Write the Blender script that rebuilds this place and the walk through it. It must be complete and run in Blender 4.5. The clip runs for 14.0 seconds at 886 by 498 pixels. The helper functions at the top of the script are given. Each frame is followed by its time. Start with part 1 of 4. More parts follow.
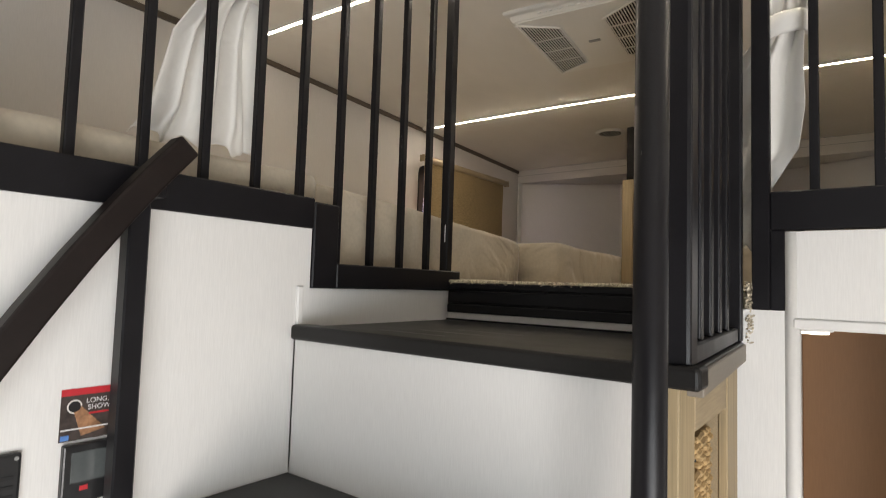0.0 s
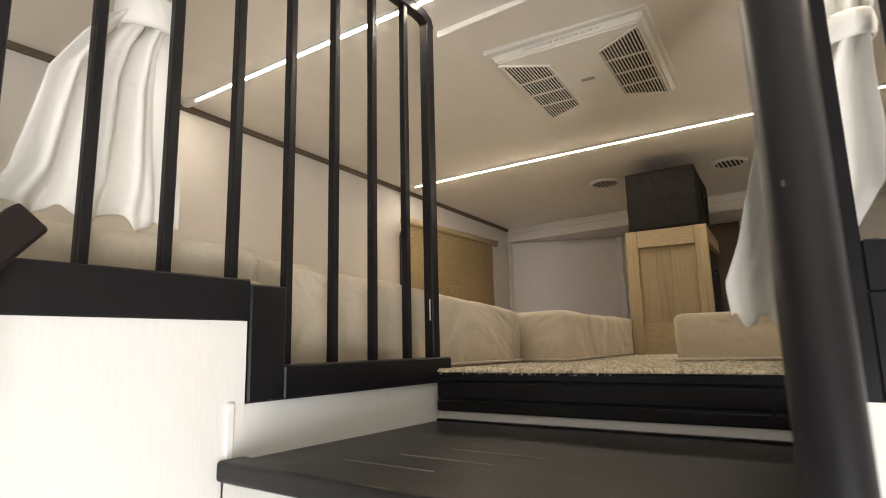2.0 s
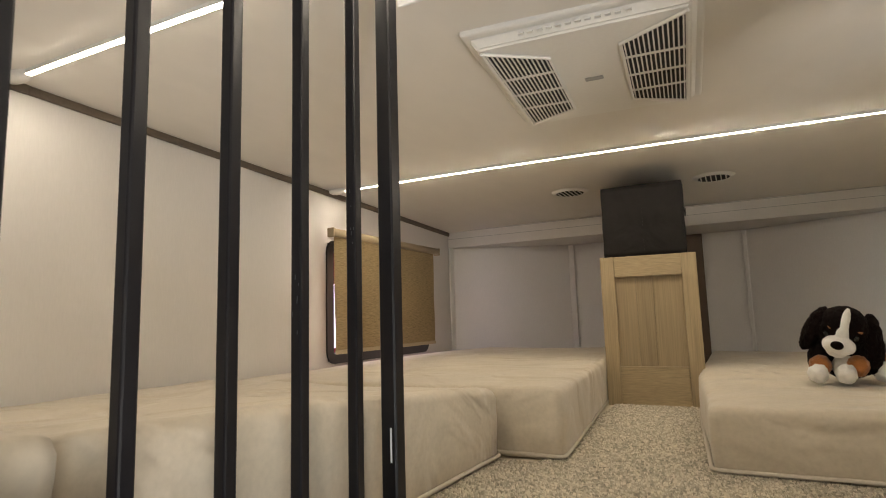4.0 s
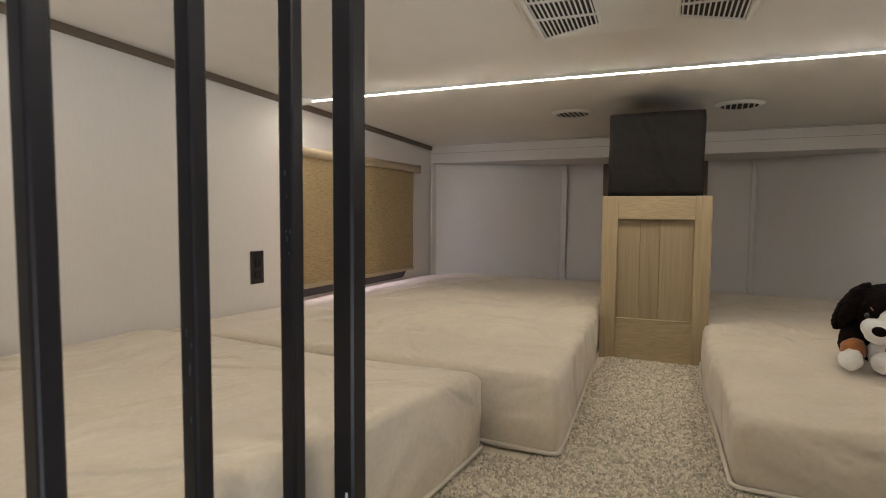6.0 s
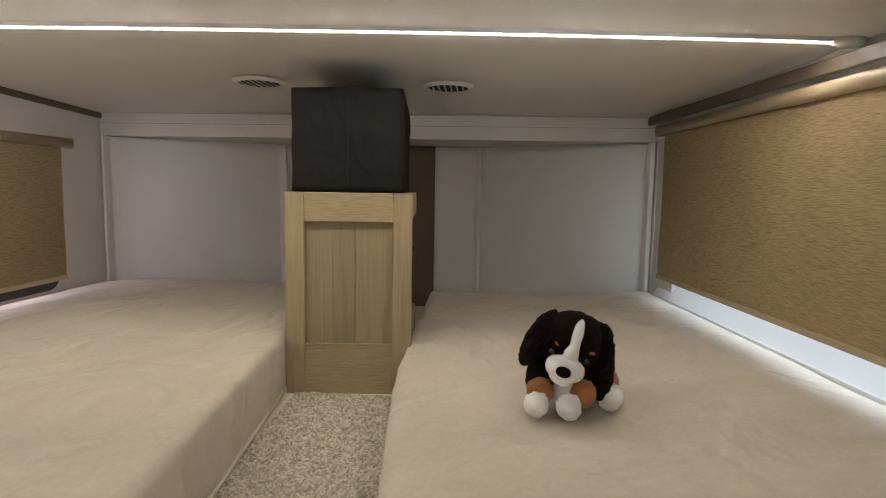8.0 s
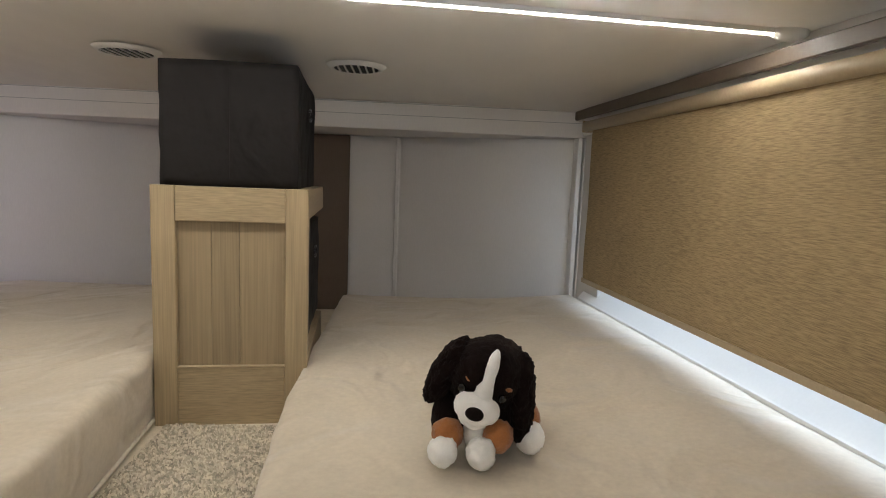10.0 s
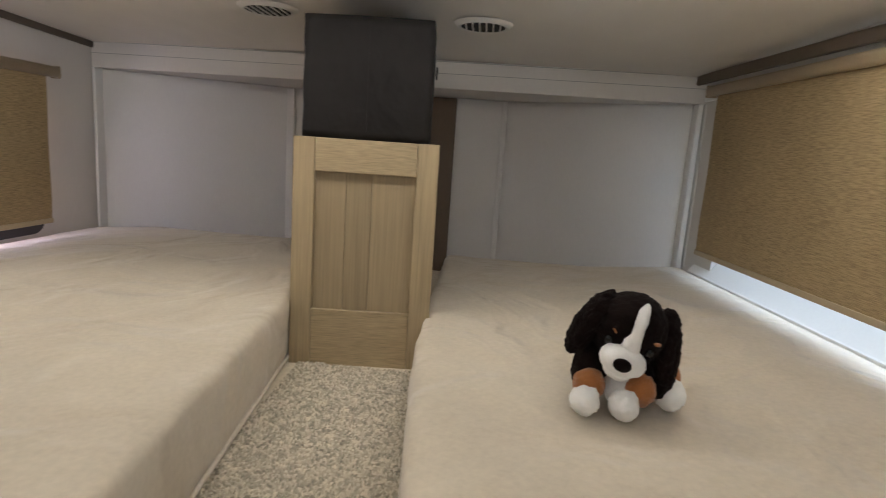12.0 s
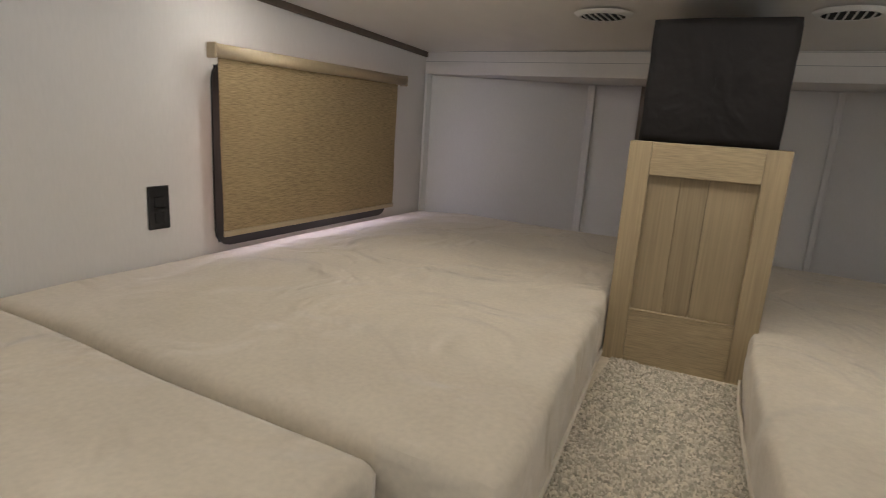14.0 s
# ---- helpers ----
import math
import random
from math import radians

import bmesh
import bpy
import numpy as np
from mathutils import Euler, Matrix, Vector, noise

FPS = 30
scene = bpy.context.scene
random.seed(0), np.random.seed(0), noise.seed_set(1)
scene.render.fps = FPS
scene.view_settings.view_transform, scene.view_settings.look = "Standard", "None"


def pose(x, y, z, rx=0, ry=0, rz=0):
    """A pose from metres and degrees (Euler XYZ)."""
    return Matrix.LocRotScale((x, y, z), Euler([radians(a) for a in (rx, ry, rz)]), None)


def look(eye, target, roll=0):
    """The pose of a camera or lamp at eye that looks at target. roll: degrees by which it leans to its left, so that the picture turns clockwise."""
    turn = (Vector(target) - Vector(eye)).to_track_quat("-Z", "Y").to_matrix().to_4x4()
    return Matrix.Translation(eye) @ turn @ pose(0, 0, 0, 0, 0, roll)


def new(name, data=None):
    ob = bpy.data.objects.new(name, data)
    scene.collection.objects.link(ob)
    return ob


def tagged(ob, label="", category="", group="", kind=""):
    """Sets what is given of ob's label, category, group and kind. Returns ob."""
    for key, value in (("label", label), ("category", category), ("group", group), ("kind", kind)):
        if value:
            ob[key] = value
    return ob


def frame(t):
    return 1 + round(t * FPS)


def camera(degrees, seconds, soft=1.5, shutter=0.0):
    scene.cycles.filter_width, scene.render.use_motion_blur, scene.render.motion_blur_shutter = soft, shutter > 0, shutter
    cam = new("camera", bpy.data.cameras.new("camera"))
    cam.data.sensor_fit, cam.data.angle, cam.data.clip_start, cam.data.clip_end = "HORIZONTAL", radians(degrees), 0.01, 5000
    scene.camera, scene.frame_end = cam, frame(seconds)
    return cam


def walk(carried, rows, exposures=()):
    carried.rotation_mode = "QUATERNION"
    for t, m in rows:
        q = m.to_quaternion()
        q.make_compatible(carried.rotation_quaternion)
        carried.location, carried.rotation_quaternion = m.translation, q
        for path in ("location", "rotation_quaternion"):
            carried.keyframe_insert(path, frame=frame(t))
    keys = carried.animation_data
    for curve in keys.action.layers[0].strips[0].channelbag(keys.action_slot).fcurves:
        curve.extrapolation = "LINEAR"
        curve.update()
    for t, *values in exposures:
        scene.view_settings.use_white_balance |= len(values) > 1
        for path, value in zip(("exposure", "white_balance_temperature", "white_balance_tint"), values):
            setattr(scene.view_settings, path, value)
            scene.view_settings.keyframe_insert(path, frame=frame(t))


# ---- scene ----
cam = camera(76.3, 14.0, 1.0, 0.3)
PATH = [
    (0, (0.183, 0.075, 1.764), (-1.019, 1.668, 1.889), 1.8),
    (0.5, (0.181, 0.08, 1.796), (-1.004, 1.676, 2.017), 0.5),
    (1, (0.15, 0.146, 1.804), (-1.019, 1.746, 2.078), -0.4),
    (1.5, (0.086, 0.263, 1.821), (-1.073, 1.863, 2.134), -1.0),
    (2, (-0.007, 0.347, 1.833), (-1.161, 1.944, 2.173), -1.4),
    (2.5, (-0.133, 0.469, 1.912), (-1.273, 2.076, 2.259), -2.0),
    (3, (-0.203, 0.564, 2.023), (-1.25, 2.236, 2.354), -3.0),
    (3.2, (-0.23, 0.591, 2.045), (-1.234, 2.292, 2.36), -3.1),
    (5.3, (-0.529, 0.906, 2.27), (-1.38, 2.716, 2.299), -1.0),
    (5.5, (-0.527, 0.926, 2.284), (-1.382, 2.734, 2.254), -0.7),
    (6, (-0.507, 0.967, 2.296), (-1.371, 2.766, 2.168), 0.4),
    (6.5, (-0.504, 1.094, 2.285), (-1.3, 2.92, 2.099), 1.1),
    (7, (-0.431, 1.294, 2.364), (-0.956, 3.209, 2.129), 1.9),
    (7.5, (-0.377, 1.416, 2.403), (-0.637, 3.385, 2.175), 0.9),
    (8, (-0.326, 1.498, 2.377), (-0.446, 3.483, 2.164), 1.0),
    (8.5, (-0.259, 1.591, 2.393), (-0.284, 3.579, 2.175), 0.9),
    (9, (-0.226, 1.675, 2.408), (-0.182, 3.662, 2.181), 1.1),
    (9.2, (-0.248, 1.686, 2.4), (-0.148, 3.672, 2.187), 1.4),
    (11.3, (-0.291, 1.729, 2.393), (-0.178, 3.701, 2.08), 3.3),
    (11.5, (-0.323, 1.718, 2.374), (-0.265, 3.691, 2.055), 3.3),
    (12, (-0.401, 1.686, 2.351), (-0.522, 3.652, 2.004), 3.9),
    (12.5, (-0.472, 1.652, 2.359), (-0.819, 3.585, 1.979), 4.6),
    (13, (-0.513, 1.622, 2.37), (-1.088, 3.492, 1.953), 3.8),
    (13.5, (-0.549, 1.6, 2.371), (-1.317, 3.394, 1.934), 3.7),
    (14, (-0.591, 1.561, 2.383), (-1.507, 3.281, 1.935), 3.7),
]
walk(cam, [(t, look(eye, target, roll)) for t, eye, target, roll in PATH],
     [(0.0, -0.90, 7250, 11), (1.0, -0.68, 7250, 11), (2.0, -0.28, 7500, 11), (3.0, -0.15, 7550, 10), (5.5, -0.35, 6750, 10), (7.5, -0.34, 6500, 10), (9.0, -0.16, 6400, 10), (11.5, -0.10, 6150, 10), (14.0, -0.45, 6200, 10)])

# ---- world, sun, large lights ----
world = bpy.data.worlds.new("world")
scene.world = world
world.use_nodes = True
wn = world.node_tree.nodes
sky = wn.new("ShaderNodeTexSky")
sky.sky_type, sky.sun_disc = "NISHITA", False
sky.sun_elevation, sky.sun_rotation = radians(48), radians(110)
wn["Background"].inputs[1].default_value = 0.12
world.node_tree.links.new(sky.outputs[0], wn["Background"].inputs[0])
sun_data = bpy.data.lights.new("sun", "SUN")
sun_data.energy, sun_data.angle, sun_data.color = 3.0, radians(0.5), (1.0, 0.95, 0.88)
sun = new("sun", sun_data)
sun.matrix_world = look((20 * math.cos(radians(-20)), 20 * math.sin(radians(-20)), 22), (0, 0, 0))


def area_lamp(name, eye, target, wide, high, watts, colour):
    """An area lamp: the sky's light in a window's opening, or an added fill."""
    d = bpy.data.lights.new(name, "AREA")
    d.shape, d.size, d.size_y, d.energy, d.color = "RECTANGLE", wide, high, watts, colour
    ob = new(name, d)
    ob.matrix_world = look(eye, target)
    return ob


area_lamp("cabin_window_light", (1.25, -0.95, 1.2), (-0.6, 1.0, 2.0), 1.4, 0.7, 68.0, (0.78, 0.88, 1.0))
# added fill low in the cabin that brightens ceiling and stairs; no known door
area_lamp("cabin_door_light", (1.2, -0.3, 0.62), (-0.7, 1.5, 2.75), 0.7, 0.9, 58.0, (0.96, 0.96, 1.0))
area_lamp("wide_window_light", (0.632, 2.88, 2.36), (0.1, 2.832, 2.0), 1.8, 0.34, 13.0, (0.66, 0.82, 1.0))
area_lamp("small_window_light", (-2.145, 3.28, 2.22), (-1.6, 3.28, 1.95), 0.9, 0.5, 10.0, (0.90, 0.78, 1.0))
LED_STRENGTH, LED_COLOUR = 96.0, (1.0, 0.94, 0.84)

# ---- materials ----


def mat(name, colour, rough=0.6, metal=0.0, vary=0.08, scale=6.0, fine=120.0, bump=0.1, stretch=(1, 1, 1), dist=0.002, sheen=0.0, spec=0.5, island=0.0, per_object=0.0, broad=1.0):
    """A surface with wear at two scales: broad stains and fine grain, stretched along an axis if wanted."""
    m = bpy.data.materials.new(name)
    m.use_nodes = True
    n, l = m.node_tree.nodes, m.node_tree.links
    b = n["Principled BSDF"]
    co = n.new("ShaderNodeNewGeometry")
    mp = n.new("ShaderNodeMapping")
    mp.inputs["Scale"].default_value = stretch
    l.new(co.outputs["Position"], mp.inputs["Vector"])
    big, small = n.new("ShaderNodeTexNoise"), n.new("ShaderNodeTexNoise")
    big.inputs["Scale"].default_value, big.inputs["Detail"].default_value = scale, 4
    small.inputs["Scale"].default_value, small.inputs["Detail"].default_value = fine, 3
    l.new(co.outputs["Position"], big.inputs["Vector"])
    l.new(mp.outputs["Vector"], small.inputs["Vector"])
    add = n.new("ShaderNodeMath")
    add.operation = "MULTIPLY_ADD"
    add.inputs[1].default_value = broad
    l.new(big.outputs["Fac"], add.inputs[0])
    l.new(small.outputs["Fac"], add.inputs[2])
    last = add.outputs[0]
    for amount, source, socket in ((island, "ShaderNodeNewGeometry", "Random Per Island"), (per_object, "ShaderNodeObjectInfo", "Random")):
        if amount:
            src, mul = n.new(source), n.new("ShaderNodeMath")
            mul.operation = "MULTIPLY_ADD"
            mul.inputs[1].default_value = amount
            l.new(src.outputs[socket], mul.inputs[0])
            l.new(last, mul.inputs[2])
            last = mul.outputs[0]
    ramp = n.new("ShaderNodeMapRange")
    mid = 0.5 * (1 + broad)
    ramp.inputs["From Min"].default_value, ramp.inputs["From Max"].default_value = mid - 0.2 - 0.2 * broad, mid + 0.2 + 0.2 * broad + island + per_object
    l.new(last, ramp.inputs["Value"])
    mix = n.new("ShaderNodeMix")
    mix.data_type = "RGBA"
    mix.inputs["A"].default_value = (*[c * (1 - vary) for c in colour], 1)
    mix.inputs["B"].default_value = (*[min(1, c * (1 + vary)) for c in colour], 1)
    l.new(ramp.outputs[0], mix.inputs["Factor"])
    l.new(mix.outputs["Result"], b.inputs["Base Color"])
    rr = n.new("ShaderNodeMapRange")
    rr.inputs["To Min"].default_value, rr.inputs["To Max"].default_value = max(0.03, rough - 0.08), min(1, rough + 0.08)
    l.new(big.outputs["Fac"], rr.inputs["Value"])
    l.new(rr.outputs[0], b.inputs["Roughness"])
    b.inputs["Metallic"].default_value = metal
    b.inputs["Specular IOR Level"].default_value = spec
    if sheen:
        b.inputs["Sheen Weight"].default_value, b.inputs["Sheen Roughness"].default_value = sheen, 0.5
    if bump:
        bp = n.new("ShaderNodeBump")
        bp.inputs["Strength"].default_value, bp.inputs["Distance"].default_value = bump, dist
        l.new(small.outputs["Fac"], bp.inputs["Height"])
        l.new(bp.outputs["Normal"], b.inputs["Normal"])
    return m


def glow(name, colour, strength):
    m = bpy.data.materials.new(name)
    m.use_nodes = True
    b = m.node_tree.nodes["Principled BSDF"]
    b.inputs["Base Color"].default_value = (0.9, 0.9, 0.9, 1)
    b.inputs["Emission Color"].default_value = (*colour, 1)
    b.inputs["Emission Strength"].default_value = strength
    return m


def clear(name):
    m = bpy.data.materials.new(name)
    m.use_nodes = True
    b = m.node_tree.nodes["Principled BSDF"]
    b.inputs["Base Color"].default_value = (0.35, 0.36, 0.42, 1)
    b.inputs["Transmission Weight"].default_value, b.inputs["Roughness"].default_value, b.inputs["IOR"].default_value = 1.0, 0.02, 1.05
    return m


WALL = mat("wallpaper_linen_white", (0.67, 0.64, 0.61), 0.6, vary=0.05, scale=3, fine=60, bump=0.12, stretch=(6, 6, 0.6), dist=0.001)
ENDWALL = mat("end_cap_panel_grey", (0.68, 0.66, 0.64), 0.55, vary=0.05, scale=3, fine=60, bump=0.1, stretch=(6, 6, 0.8), dist=0.001)
PANEL = mat("stair_panel_white", (0.76, 0.75, 0.73), 0.5, vary=0.06, scale=3, fine=60, bump=0.1, stretch=(8, 8, 0.5), dist=0.001)
CEIL = mat("ceiling_vinyl_white", (0.74, 0.705, 0.655), 0.52, vary=0.04, scale=2.2, fine=7, bump=0.2, dist=0.010, stretch=(1.6, 0.7, 1))
TRIM_W = mat("trim_white", (0.78, 0.77, 0.75), 0.4, vary=0.03, bump=0.03)
TRIM_B = mat("trim_dark_brown", (0.115, 0.088, 0.065), 0.5, vary=0.15, bump=0.05)
BROWN = mat("panel_dark_brown", (0.115, 0.080, 0.055), 0.5, vary=0.15, scale=8, fine=50, stretch=(8, 8, 0.6), bump=0.05)
BLACK = mat("powder_coat_black", (0.0068, 0.0062, 0.0078), 0.38, vary=0.3, scale=14, fine=500, bump=0.12, dist=0.0006, spec=0.32)
BLACK_T = mat("tread_black", (0.010, 0.0092, 0.0088), 0.40, vary=0.25, scale=7, fine=260, bump=0.15, dist=0.0006, spec=0.34)
RAILWOOD = mat("handrail_espresso", (0.012, 0.0078, 0.0068), 0.5, vary=0.2, scale=10, fine=90, bump=0.1, stretch=(4, 1, 1), dist=0.0008, spec=0.25)
OAK = mat("oak_laminate", (0.335, 0.255, 0.148), 0.5, vary=0.24, scale=5, fine=40, bump=0.12, stretch=(7, 7, 0.12), dist=0.0008, broad=0.3)
# the frame's oak darkened: the recess's shade is put into the colour
OAK_P = mat("oak_laminate_recess_shaded", (0.285, 0.215, 0.125), 0.55, vary=0.24, scale=5, fine=40, bump=0.12, stretch=(5, 5, 0.1), dist=0.0008, broad=0.3, per_object=0.25)
OAK_H = mat("oak_laminate_across", (0.335, 0.255, 0.148), 0.5, vary=0.24, scale=5, fine=40, bump=0.12, stretch=(0.14, 7, 9), dist=0.0008, broad=0.3)
OAK_S = mat("oak_laminate_side", (0.32, 0.245, 0.15), 0.5, vary=0.25, scale=5, fine=40, bump=0.12, stretch=(7, 0.5, 7), dist=0.0008)
# grey-oak laminate, dulled to taupe: the landing side's shadow is in the colour
EDGE = mat("edge_laminate_shaded", (0.20, 0.175, 0.145), 0.55, vary=0.12, scale=6, fine=50, bump=0.06, stretch=(6, 0.5, 6))
DOOR = mat("door_brown_wood", (0.33, 0.165, 0.07), 0.5, vary=0.08, scale=3, fine=40, bump=0.06, stretch=(6, 6, 0.5))
BEIGE = mat("mattress_suede_beige", (0.535, 0.462, 0.357), 0.9, vary=0.10, scale=4, fine=90, bump=0.16, dist=0.0015, sheen=0.3, spec=0.2)
PIPING = mat("piping_beige", (0.56, 0.50, 0.41), 0.85, vary=0.08, bump=0.1, spec=0.2)
CARPET = mat("carpet_oatmeal", (0.49, 0.432, 0.335), 0.95, vary=0.62, scale=40, fine=320, bump=0.3, dist=0.003, spec=0.1, island=1.7)
BLIND = mat("woven_shade_tan", (0.33, 0.243, 0.13), 0.7, vary=0.38, scale=4, fine=70, bump=0.4, stretch=(1, 0.5, 7.5), dist=0.001, spec=0.3, broad=0.3)
ROLLER = mat("shade_cassette_tan", (0.42, 0.33, 0.21), 0.4, vary=0.1, bump=0.04)
CURTAIN = mat("curtain_white_cotton", (0.80, 0.78, 0.74), 0.85, vary=0.04, scale=8, fine=700, bump=0.15, dist=0.0006, sheen=0.2, spec=0.2)
BIN = mat("bin_black_fabric", (0.0125, 0.0108, 0.0102), 0.7, vary=0.25, scale=12, fine=14, bump=0.5, dist=0.008, spec=0.12)
WICKER = mat("wicker_tan", (0.42, 0.28, 0.13), 0.7, vary=0.35, scale=20, fine=90, bump=0.5, dist=0.003, per_object=0.5)
PLASTIC_W = mat("plastic_white", (0.76, 0.74, 0.70), 0.4, vary=0.03, bump=0.02)
PLASTIC_G = mat("plastic_grey", (0.33, 0.33, 0.32), 0.4, vary=0.05, bump=0.02)
PLASTIC_B = mat("plastic_black", (0.015, 0.015, 0.016), 0.35, vary=0.1, bump=0.02)
SCUFF = mat("scuff_grey", (0.045, 0.048, 0.058), 0.5, vary=0.3, bump=0)
# near-black for sheets that stand for the shade inside uncut openings
VOID = mat("opening_dark", (0.02, 0.02, 0.02), 0.9, bump=0)
SCREEN = mat("display_grey", (0.09, 0.10, 0.10), 0.2, bump=0)
RED = mat("print_red", (0.55, 0.03, 0.04), 0.4, vary=0.1, bump=0)
PRINT_W = mat("print_white", (0.8, 0.8, 0.8), 0.4, bump=0)
PRINT_D = mat("print_dark_brown", (0.06, 0.045, 0.04), 0.35, vary=0.5, scale=40, bump=0)
PRINT_T = mat("print_tan", (0.33, 0.17, 0.09), 0.35, vary=0.5, scale=60, bump=0)
PRINT_BL = mat("print_blue", (0.1, 0.25, 0.6), 0.4, bump=0)
FUR_D = mat("plush_dark_brown", (0.009, 0.0052, 0.0045), 0.95, vary=0.5, scale=60, fine=500, bump=0.8, dist=0.004, sheen=0.02, spec=0.06)
FUR_W = mat("plush_white", (0.86, 0.84, 0.80), 0.95, vary=0.08, scale=60, fine=700, bump=0.6, dist=0.003, sheen=0.3, spec=0.1)
FUR_T = mat("plush_rust", (0.36, 0.14, 0.045), 0.95, vary=0.25, scale=60, fine=700, bump=0.6, dist=0.003, sheen=0.3, spec=0.1)
GLOSS = mat("bead_black", (0.006, 0.006, 0.006), 0.12, bump=0)
SHELL = mat("shell_outside_white", (0.7, 0.7, 0.7), 0.5, bump=0)
FLOOR = mat("floor_vinyl_plank", (0.22, 0.17, 0.12), 0.45, vary=0.2, scale=4, fine=40, stretch=(8, 0.6, 1), bump=0.06)
GRAVEL = mat("ground_gravel", (0.25, 0.24, 0.22), 0.9, vary=0.3, scale=1.0, fine=30, bump=0.4, dist=0.02)
BACK_RED = mat("backdrop_red", (0.6, 0.04, 0.07), 0.6, bump=0)


def add_folds(m, scale, dist, strength=0.6):
    """Broad soft folds in a cloth, under its fine grain."""
    n, l = m.node_tree.nodes, m.node_tree.links
    co, tex, ridge, bp = n.new("ShaderNodeNewGeometry"), n.new("ShaderNodeTexNoise"), n.new("ShaderNodeMapRange"), n.new("ShaderNodeBump")
    tex.inputs["Scale"].default_value, tex.inputs["Detail"].default_value, tex.inputs["Distortion"].default_value = scale, 2.5, 1.2
    ridge.inputs["From Min"].default_value, ridge.inputs["From Max"].default_value, ridge.interpolation_type = 0.38, 0.62, "SMOOTHSTEP"
    bp.inputs["Strength"].default_value, bp.inputs["Distance"].default_value = strength, dist
    l.new(co.outputs["Position"], tex.inputs["Vector"])
    l.new(tex.outputs["Fac"], ridge.inputs["Value"])
    l.new(ridge.outputs[0], bp.inputs["Height"])
    for one in n:
        if one.bl_idname == "ShaderNodeBump" and one != bp:
            l.new(bp.outputs["Normal"], one.inputs["Normal"])


add_folds(BEIGE, 3.0, 0.016, 0.7)
add_folds(BIN, 5.0, 0.008, 0.4)
add_folds(CURTAIN, 7.0, 0.006, 0.4)
LED = glow("led_diffuser", LED_COLOUR, LED_STRENGTH)
PUCK = glow("puck_lens", (1.0, 0.93, 0.8), 5.0)
GLASS = clear("tinted_pane")

# ---- building helpers ----


def box(x0, x1, y0, y1, z0, z1, bevel=0.0, seg=1, bm=None):
    """A box, with bevelled edges if wanted, added to bm."""
    one = bmesh.new()
    bmesh.ops.create_cube(one, size=1)
    for v in one.verts:
        v.co = Vector(((x0 + x1) / 2 + v.co.x * (x1 - x0), (y0 + y1) / 2 + v.co.y * (y1 - y0), (z0 + z1) / 2 + v.co.z * (z1 - z0)))
    if bevel:
        bmesh.ops.bevel(one, geom=one.edges[:], offset=bevel, segments=seg, affect="EDGES", profile=0.5)
    return join(bm, one) if bm else one


def join(bm, other):
    m = bpy.data.meshes.new("join")
    other.to_mesh(m)
    bm.from_mesh(m)
    other.free()
    bpy.data.meshes.remove(m)
    return bm


def tube(points, r, sides=10, bm=None, flat=1.0, closed=False):
    """A tube along a line of points."""
    bm = bm or bmesh.new()
    pts = [Vector(p) for p in points]
    rings = []
    for i, p in enumerate(pts):
        a, b = pts[i - 1] if (i or closed) else pts[0], pts[(i + 1) % len(pts)] if (i + 1 < len(pts) or closed) else pts[-1]
        d = (b - a).normalized()
        u = d.cross(Vector((0, 0, 1)) if abs(d.z) < 0.9 else Vector((1, 0, 0))).normalized()
        w = u.cross(d)
        rings.append([bm.verts.new(p + r * (math.cos(k * math.tau / sides) * u + flat * math.sin(k * math.tau / sides) * w)) for k in range(sides)])
    for i in range(len(rings) if closed else len(rings) - 1):
        a, b = rings[i], rings[(i + 1) % len(rings)]
        for k in range(sides):
            bm.faces.new((a[k], a[(k + 1) % sides], b[(k + 1) % sides], b[k]))
    if not closed:
        bm.faces.new(rings[0]), bm.faces.new(rings[-1])
    bmesh.ops.recalc_face_normals(bm, faces=bm.faces)
    return bm


def bar(points, wide, high, bevel=0.0):
    """A square bar along a line of points in a plane of one x."""
    bm = bmesh.new()
    pts = [Vector(p) for p in points]
    rings = []
    for i, p in enumerate(pts):
        d = (pts[min(i + 1, len(pts) - 1)] - pts[max(i - 1, 0)]).normalized()
        w = Vector((1, 0, 0))
        u = d.cross(w).normalized()
        rings.append([bm.verts.new(p + sx * wide / 2 * w + sy * high / 2 * u) for sx, sy in ((-1, -1), (1, -1), (1, 1), (-1, 1))])
    for a, b in zip(rings, rings[1:]):
        for k in range(4):
            bm.faces.new((a[k], a[(k + 1) % 4], b[(k + 1) % 4], b[k]))
    bm.faces.new(rings[0]), bm.faces.new(rings[-1])
    bmesh.ops.recalc_face_normals(bm, faces=bm.faces)
    if bevel:
        long = [e for e in bm.edges if len(e.link_faces) == 2 and e.calc_face_angle(0) > 1.0]
        bmesh.ops.bevel(bm, geom=long, offset=bevel, segments=2, affect="EDGES", profile=0.5)
    return bm


def disc(x, y, z0, z1, r, sides=32, bm=None, r1=None):
    bm = bm or bmesh.new()
    lo = [bm.verts.new((x + r * math.cos(k * math.tau / sides), y + r * math.sin(k * math.tau / sides), z0)) for k in range(sides)]
    q = r if r1 is None else r1
    hi = [bm.verts.new((x + q * math.cos(k * math.tau / sides), y + q * math.sin(k * math.tau / sides), z1)) for k in range(sides)]
    for k in range(sides):
        bm.faces.new((lo[k], lo[(k + 1) % sides], hi[(k + 1) % sides], hi[k]))
    bm.faces.new(lo), bm.faces.new(hi)
    bmesh.ops.recalc_face_normals(bm, faces=bm.faces)
    return bm


